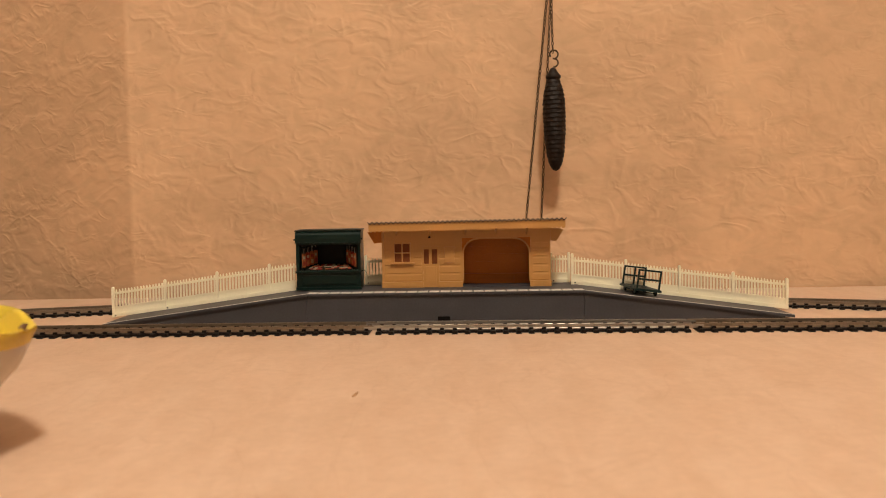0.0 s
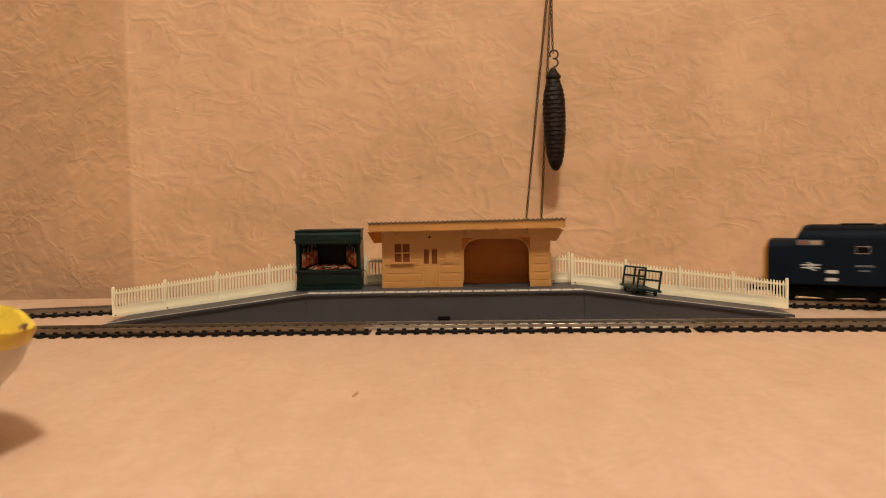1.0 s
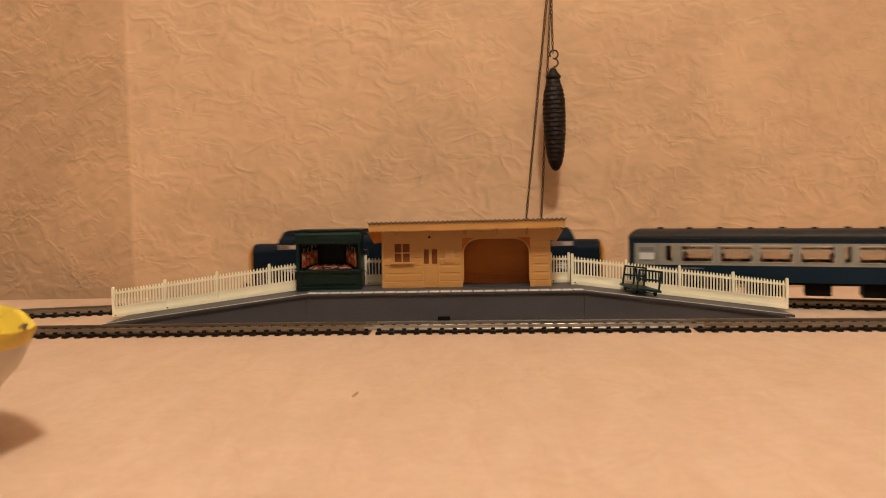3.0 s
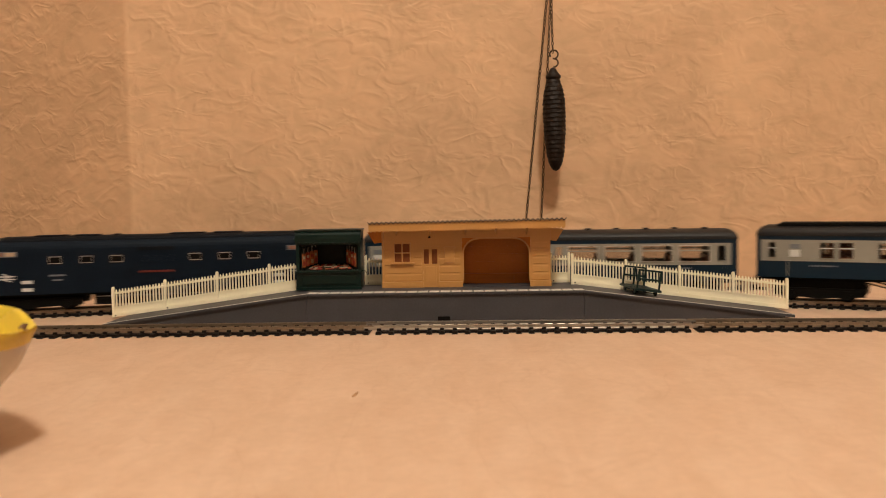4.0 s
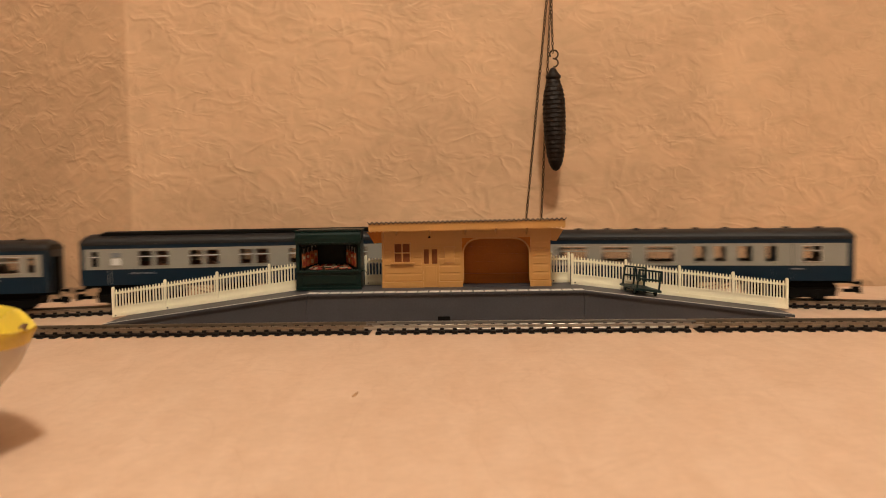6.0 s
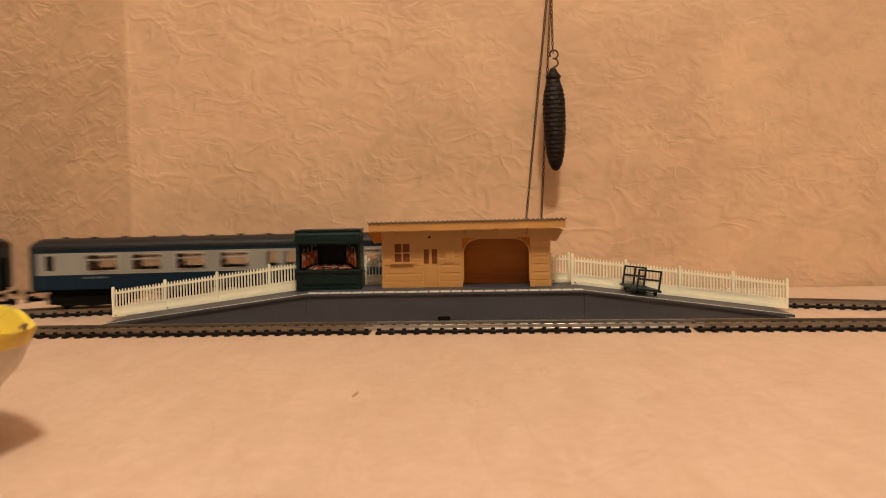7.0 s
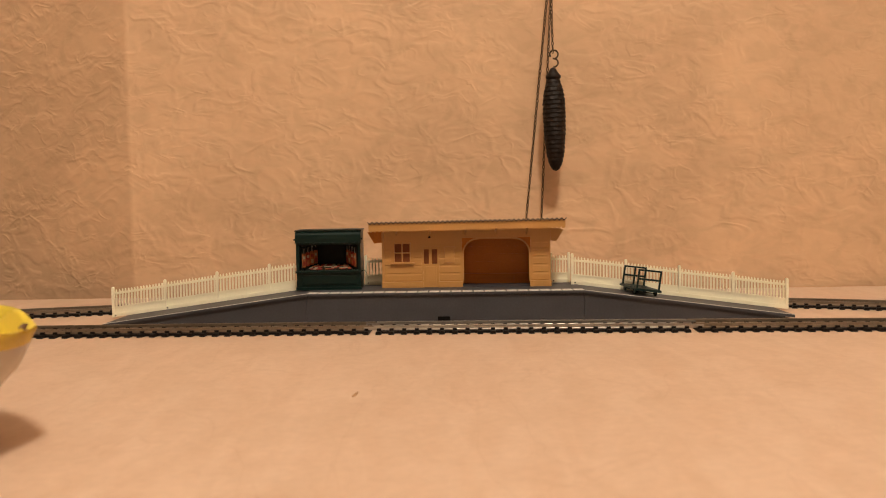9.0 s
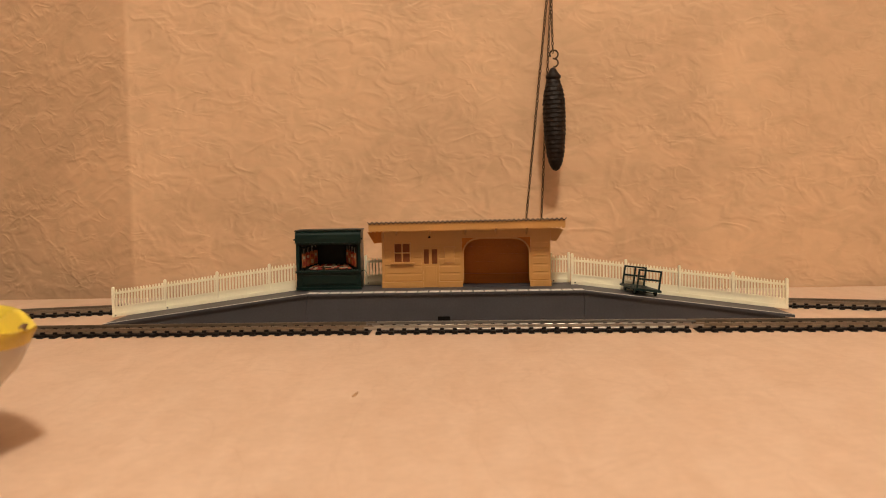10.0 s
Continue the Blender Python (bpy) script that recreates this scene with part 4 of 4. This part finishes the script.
def coach(L, style, label):
    t = thing("passenger_coach", pose(0, 0, 0), label, "model coach", "coaches of the train")
    zb, z1, z2, z3, zt = (0.0145 if style == 1 else 0.0155, 0.0268, 0.0430, 0.0462, 0.0535) if style != 2 else (0.0175, 0.0298, 0.0452, 0.0484, 0.0560)
    up = z2 - 0.0430
    e = 0.0045 if style != 2 else 0.0030
    big, tall, blank = [], [], []
    if style == 1:
        big = [(a + i * 0.0270, a + i * 0.0270 + 0.0212) for a in (0.0388, 0.1570) for i in range(4)]
        tall = [(0.0272, 0.0322), (0.1475, 0.1518), (0.2650, 0.2702)]
        blank = [(0.0072, 0.0195)]
    elif style == 2:
        for i in range(6):
            a = 0.0440 + i * 0.0378
            tall += [(a, a + 0.0090), (a + 0.0125, a + 0.0215)]
        tall = [w for w in tall if w[1] < 0.231]
        tall += [(0.0085, 0.0135), (0.2330, 0.2425), (0.2490, 0.2545)]
        blank = [(0.0225, 0.0310), (0.2620, 0.2705)]
    else:
        big = [(0.0400, 0.0610), (0.0720, 0.0925), (0.1040, 0.1240), (0.1360, 0.1560)]
        tall = [(0.0110, 0.0165), (0.0260, 0.0290), (0.1705, 0.1785), (0.1840, 0.1925), (0.2005, 0.2105), (0.2195, 0.2275), (0.2450, 0.2570)]
        tall = [w for k, w in enumerate(tall) if k != 1]
    q = L / 0.2790
    big, tall, blank = ([(a * q, b * q) for a, b in w] for w in (big, tall, blank))
    holes = [(a, b, 0.0295, 0.0410) for a, b in big] + [(a, b, 0.0298 + up, 0.0410 + up) for a, b in tall]
    body = None
    for s in (-1, 1):
        y0, y1 = sorted((s * HW, s * (HW - 0.0012)))
        o0, o1 = sorted((s * (HW + 0.0004), s * (HW - 0.0004)))
        part("lower_side", B(0, L, y0, y1, zb, z1), M_CBLUE, t, "blue lower side")
        side = part("window_band", holed(bmesh.new(), e, L - e, z1, z2, y0, y1, holes), M_CGREY, t, "pale grey window band")
        part("upper_side", B(0, L, y0, y1, z2, z3), M_CBLUE, t, "blue upper side")
        for a, b in ((0, e), (L - e, L)):
            part("side_end", B(a, b, y0, y1, z1, z2), M_CBLUE, t)
        part("waist_line", B(e, L - e, o0, o1, z1 - 0.0002, z1 + 0.0002), M_CGREY, t)
        part("gutter", B(0.001, L - 0.001, o0, o1, z3 - 0.0003, z3 + 0.0004), M_CROOF, t)
        for a, b, c, d in holes:
            wide = b - a > 0.012
            f = part("window", holed(bmesh.new(), a - 0.0005, b + 0.0005, c - 0.0005, d + 0.0005, o0, o1, [(a, b, c, d)]), M_CGREY if not wide else M_SILVER, t)
            if wide:
                part("vent_bar", B(a, b, o0, o1, d - 0.0040, d - 0.0030), M_CGREY, f)
                part("vent_mullion", B((a + b) / 2 - 0.0004, (a + b) / 2 + 0.0004, o0, o1, d - 0.0030, d), M_CGREY, f)
            elif style == 2:
                part("vent_bar", B(a, b, o0, o1, d - 0.0044, d - 0.0037), M_MARK, f)
            part("pane", B(a, b, *sorted((s * (HW - 0.0005), s * (HW - 0.0009))), c, d), M_PANE, f)
        for a, b in blank:
            w = part("frosted_window", B(a, b, o0, o1, 0.0300 + up, 0.0405 + up), M_CGREY, t, "white frosted lavatory window")
            part("frosted_pane", B(a + 0.0008, b - 0.0008, *sorted((s * (HW + 0.0006), s * HW)), 0.0306 + up, 0.0358 + up), M_MARK, w)
            part("top_light", B(a + 0.0008, b - 0.0008, *sorted((s * (HW + 0.0006), s * HW)), 0.0366 + up, 0.0400 + up), M_DIM, w)
        bm = bmesh.new()
        for i, w in enumerate((0.0011, 0.0009, 0.0014, 0.0007, 0.0012, 0.0010, 0.0013, 0.0008, 0.0011)):
            box(bm, 0.0370 + i * 0.0021, 0.0370 + i * 0.0021 + w, o0, o1, 0.0236 + up, 0.0248 + up)
        part("number_panel", bm, M_DIM, t, "faded row of small marks")
        part("number_panel", B(L - 0.043, L - 0.034, o0, o1, 0.0238, 0.0246), M_DIM, t)
        for x in (0.0215, L - 0.0090) if style != 3 else (0.0080, 0.2290, 0.2420):
            part("door_line", B(x, x + 0.0004, o0, o1, zb + 0.001, z2), M_CBLUE if style != 2 else M_CGREY, t)
    rf = section(HW * 1.01, z3 - 0.0004, z3 + 0.0004, zt)
    part("roof", loft(bmesh.new(), [(-0.0004, section(HW * 0.98, z3 - 0.0004, z3, zt - 0.0034)), (0.0016, section(HW * 1.0, z3 - 0.0004, z3, zt - 0.0014)), (0.0050, rf), (L - 0.0050, rf), (L - 0.0016, section(HW, z3 - 0.0004, z3, zt - 0.0014)), (L + 0.0004, section(HW * 0.98, z3 - 0.0004, z3, zt - 0.0034))]), M_CROOF, t, "dark grey rounded roof", smooth=False)
    if style == 2:
        part("roof_strip", loft(bmesh.new(), [(0.0130, section(0.0110, zt - 0.0012, zt - 0.0005, zt + 0.0006)), (0.0160, section(0.0115, zt - 0.0012, zt + 0.0010, zt + 0.0020)), (L - 0.0270, section(0.0115, zt - 0.0012, zt + 0.0010, zt + 0.0020)), (L - 0.0262, section(0.0110, zt - 0.0012, zt - 0.0005, zt + 0.0006))]), M_BLACK, t, "raised black strip along the roof")
    else:
        for i in range(12):
            x = 0.022 + i * (L - 0.044) / 11
            part("roof_ventilator", B(x - 0.0022, x + 0.0022, -0.0030 - 0.004 * (i % 2), 0.0010 - 0.004 * (i % 2), zt - 0.0010, zt + 0.0012), M_CROOF, t, bevel=0.0003)
    for x, s in ((0.0, 1), (L, -1)):
        part("end_wall", B(*sorted((x, x + s * 0.0012)), -HW + 0.0012, HW - 0.0012, zb, z3), M_CBLUE, t)
        part("gangway", B(*sorted((x, x - s * 0.0018)), -0.0055, 0.0055, zb, 0.0405), M_BLACK, t)
        coupling(t, x, -s)
    part("floor", B(0.0012, L - 0.0012, -HW + 0.0012, HW - 0.0012, zb, zb + 0.0016), M_SEAT, t)
    if style == 2:
        part("corridor_wall", holed(bmesh.new(), 0.030, L - 0.050, 0.015, 0.0462, 0.0030, 0.0036, [(0.0415 + i * 0.0385, 0.0465 + i * 0.0385, 0.034, 0.042) for i in range(5)]), M_SEAT, t)
    for a, b in (big or [(0.04 + i * 0.0385, 0.0615 + i * 0.0385) for i in range(5)]):
        if b - a < 0.012:
            continue
        for y in (-0.0100, 0.0100):
            seat = bmesh.new()
            for xx, s in ((a - 0.0008, 1), (b + 0.0008, -1)):
                box(seat, *sorted((xx, xx + s * 0.0022)), y - 0.0055, y + 0.0055, zb + 0.0010, 0.0335)
                box(seat, *sorted((xx + s * 0.0022, xx + s * 0.0085)), y - 0.0055, y + 0.0055, zb + 0.0010, 0.0240)
            part("seats", seat, M_SEAT, t, "brown moulded seats")
            part("table", B(a + 0.0085, b - 0.0085, y - 0.005, y + 0.005, 0.0285, 0.0292), M_SEAT, t)
    part("solebar", B(0.001, L - 0.001, -0.0120, 0.0120, zb - 0.0020, zb), M_BLACK, t)
    for a, b, z in {1: ((0.084, 0.111, 0.0042), (0.125, 0.143, 0.0050), (0.163, 0.181, 0.0045)), 2: ((0.098, 0.128, 0.0088), (0.156, 0.181, 0.0038)), 3: ((0.093, 0.128, 0.0042), (0.136, 0.142, 0.0085), (0.150, 0.177, 0.0045))}[style]:
        part("equipment_box", B(a, b, -0.0135, 0.0135, z, zb), M_BLACK, t, bevel=0.0004)
    for y in (-0.011, 0.011):
        part("truss_rod", tube(bmesh.new(), (0.070, y, zb - 0.002), (0.098, y, 0.0085), 0.0005, 6), M_BLACK, t)
        part("truss_rod", tube(bmesh.new(), (0.210, y, zb - 0.002), (0.178, y, 0.0065), 0.0005, 6), M_BLACK, t)
    for x in (0.042, L - 0.042):
        bogie(t, x, 0.032, wheels=(-0.0190, 0.0190))
        part("bolster", B(x - 0.030, x + 0.030, -0.0125, 0.0125, 0.0100, zb - 0.001), M_BLACK, t)
    return t


room()
table()
tracks()
platform()
fence(-0.2436, -0.1085, 0.0385, "cream plastic picket fence sloping along a ramp")
fence(-0.0585, -0.0438, 0.0145, "short level cream picket fence beside the kiosk", 0.0600)
fence(0.0785, 0.0918, 0.0132, "short level cream picket fence beside the building", 0.0570)
fence(0.0922, 0.2460, 0.0384, "cream plastic picket fence sloping along a ramp beside the trolley", 0.0415)
building()
kiosk()
trolley()
weight()
bowl()
CARS = [(locomotive(), -0.001, LOCO, 0.0435), (coach(0.2855, 1, "blue and grey open passenger coach with large windows"), 0.3022, 0.2855, 0.042),
        (coach(0.2780, 2, "blue and grey compartment coach with a raised black roof strip"), 0.6074, 0.2780, 0.042),
        (coach(0.2840, 3, "blue and grey brake coach at the end of the train"), 0.9069, 0.2840, 0.042)]

# distance of the locomotive's leading end along the line, every half second
HEAD = (0.4790, 0.3625, 0.2483, 0.1425, 0.0449, -0.0530, -0.1528, -0.2556, -0.3630, -0.4778, -0.6028, -0.7384,
        -0.8858, -1.0462, -1.2203, -1.4056, -1.5974, -1.7916, -1.9866, -2.1818, -2.3772)


def head(t):
    i = min(int(t / 0.5), len(HEAD) - 2)
    u = t / 0.5 - i
    p = [HEAD[max(0, min(len(HEAD) - 1, i + k))] for k in (-1, 0, 1, 2)]
    if i == 0:
        p[0] = 2 * p[1] - p[2]
    if i == len(HEAD) - 2:
        p[3] = 2 * p[2] - p[1]
    a, b = (p[2] - p[0]) / 2, (p[3] - p[1]) / 2
    return (2 * u**3 - 3 * u**2 + 1) * p[1] + (u**3 - 2 * u**2 + u) * a + (-2 * u**3 + 3 * u**2) * p[2] + (u**3 - u**2) * b


def motions():
    for car, off, L, pivot in CARS:
        rows = []
        for i in range(41):
            t = i * 0.25
            s = head(t) + off
            xa, ya, _ = rear(s + pivot)
            xb, yb, _ = rear(s + L - pivot)
            th = math.atan2(yb - ya, xb - xa)
            u = L / 2 / (L - 2 * pivot) - pivot / (L - 2 * pivot)
            cx, cy = xa + (xb - xa) * u, ya + (yb - ya) * u
            rows.append((t, pose(cx - math.cos(th) * L / 2, cy - math.sin(th) * L / 2, RAIL_TOP, rz=math.degrees(th))))
        walk(car, rows)


motions()
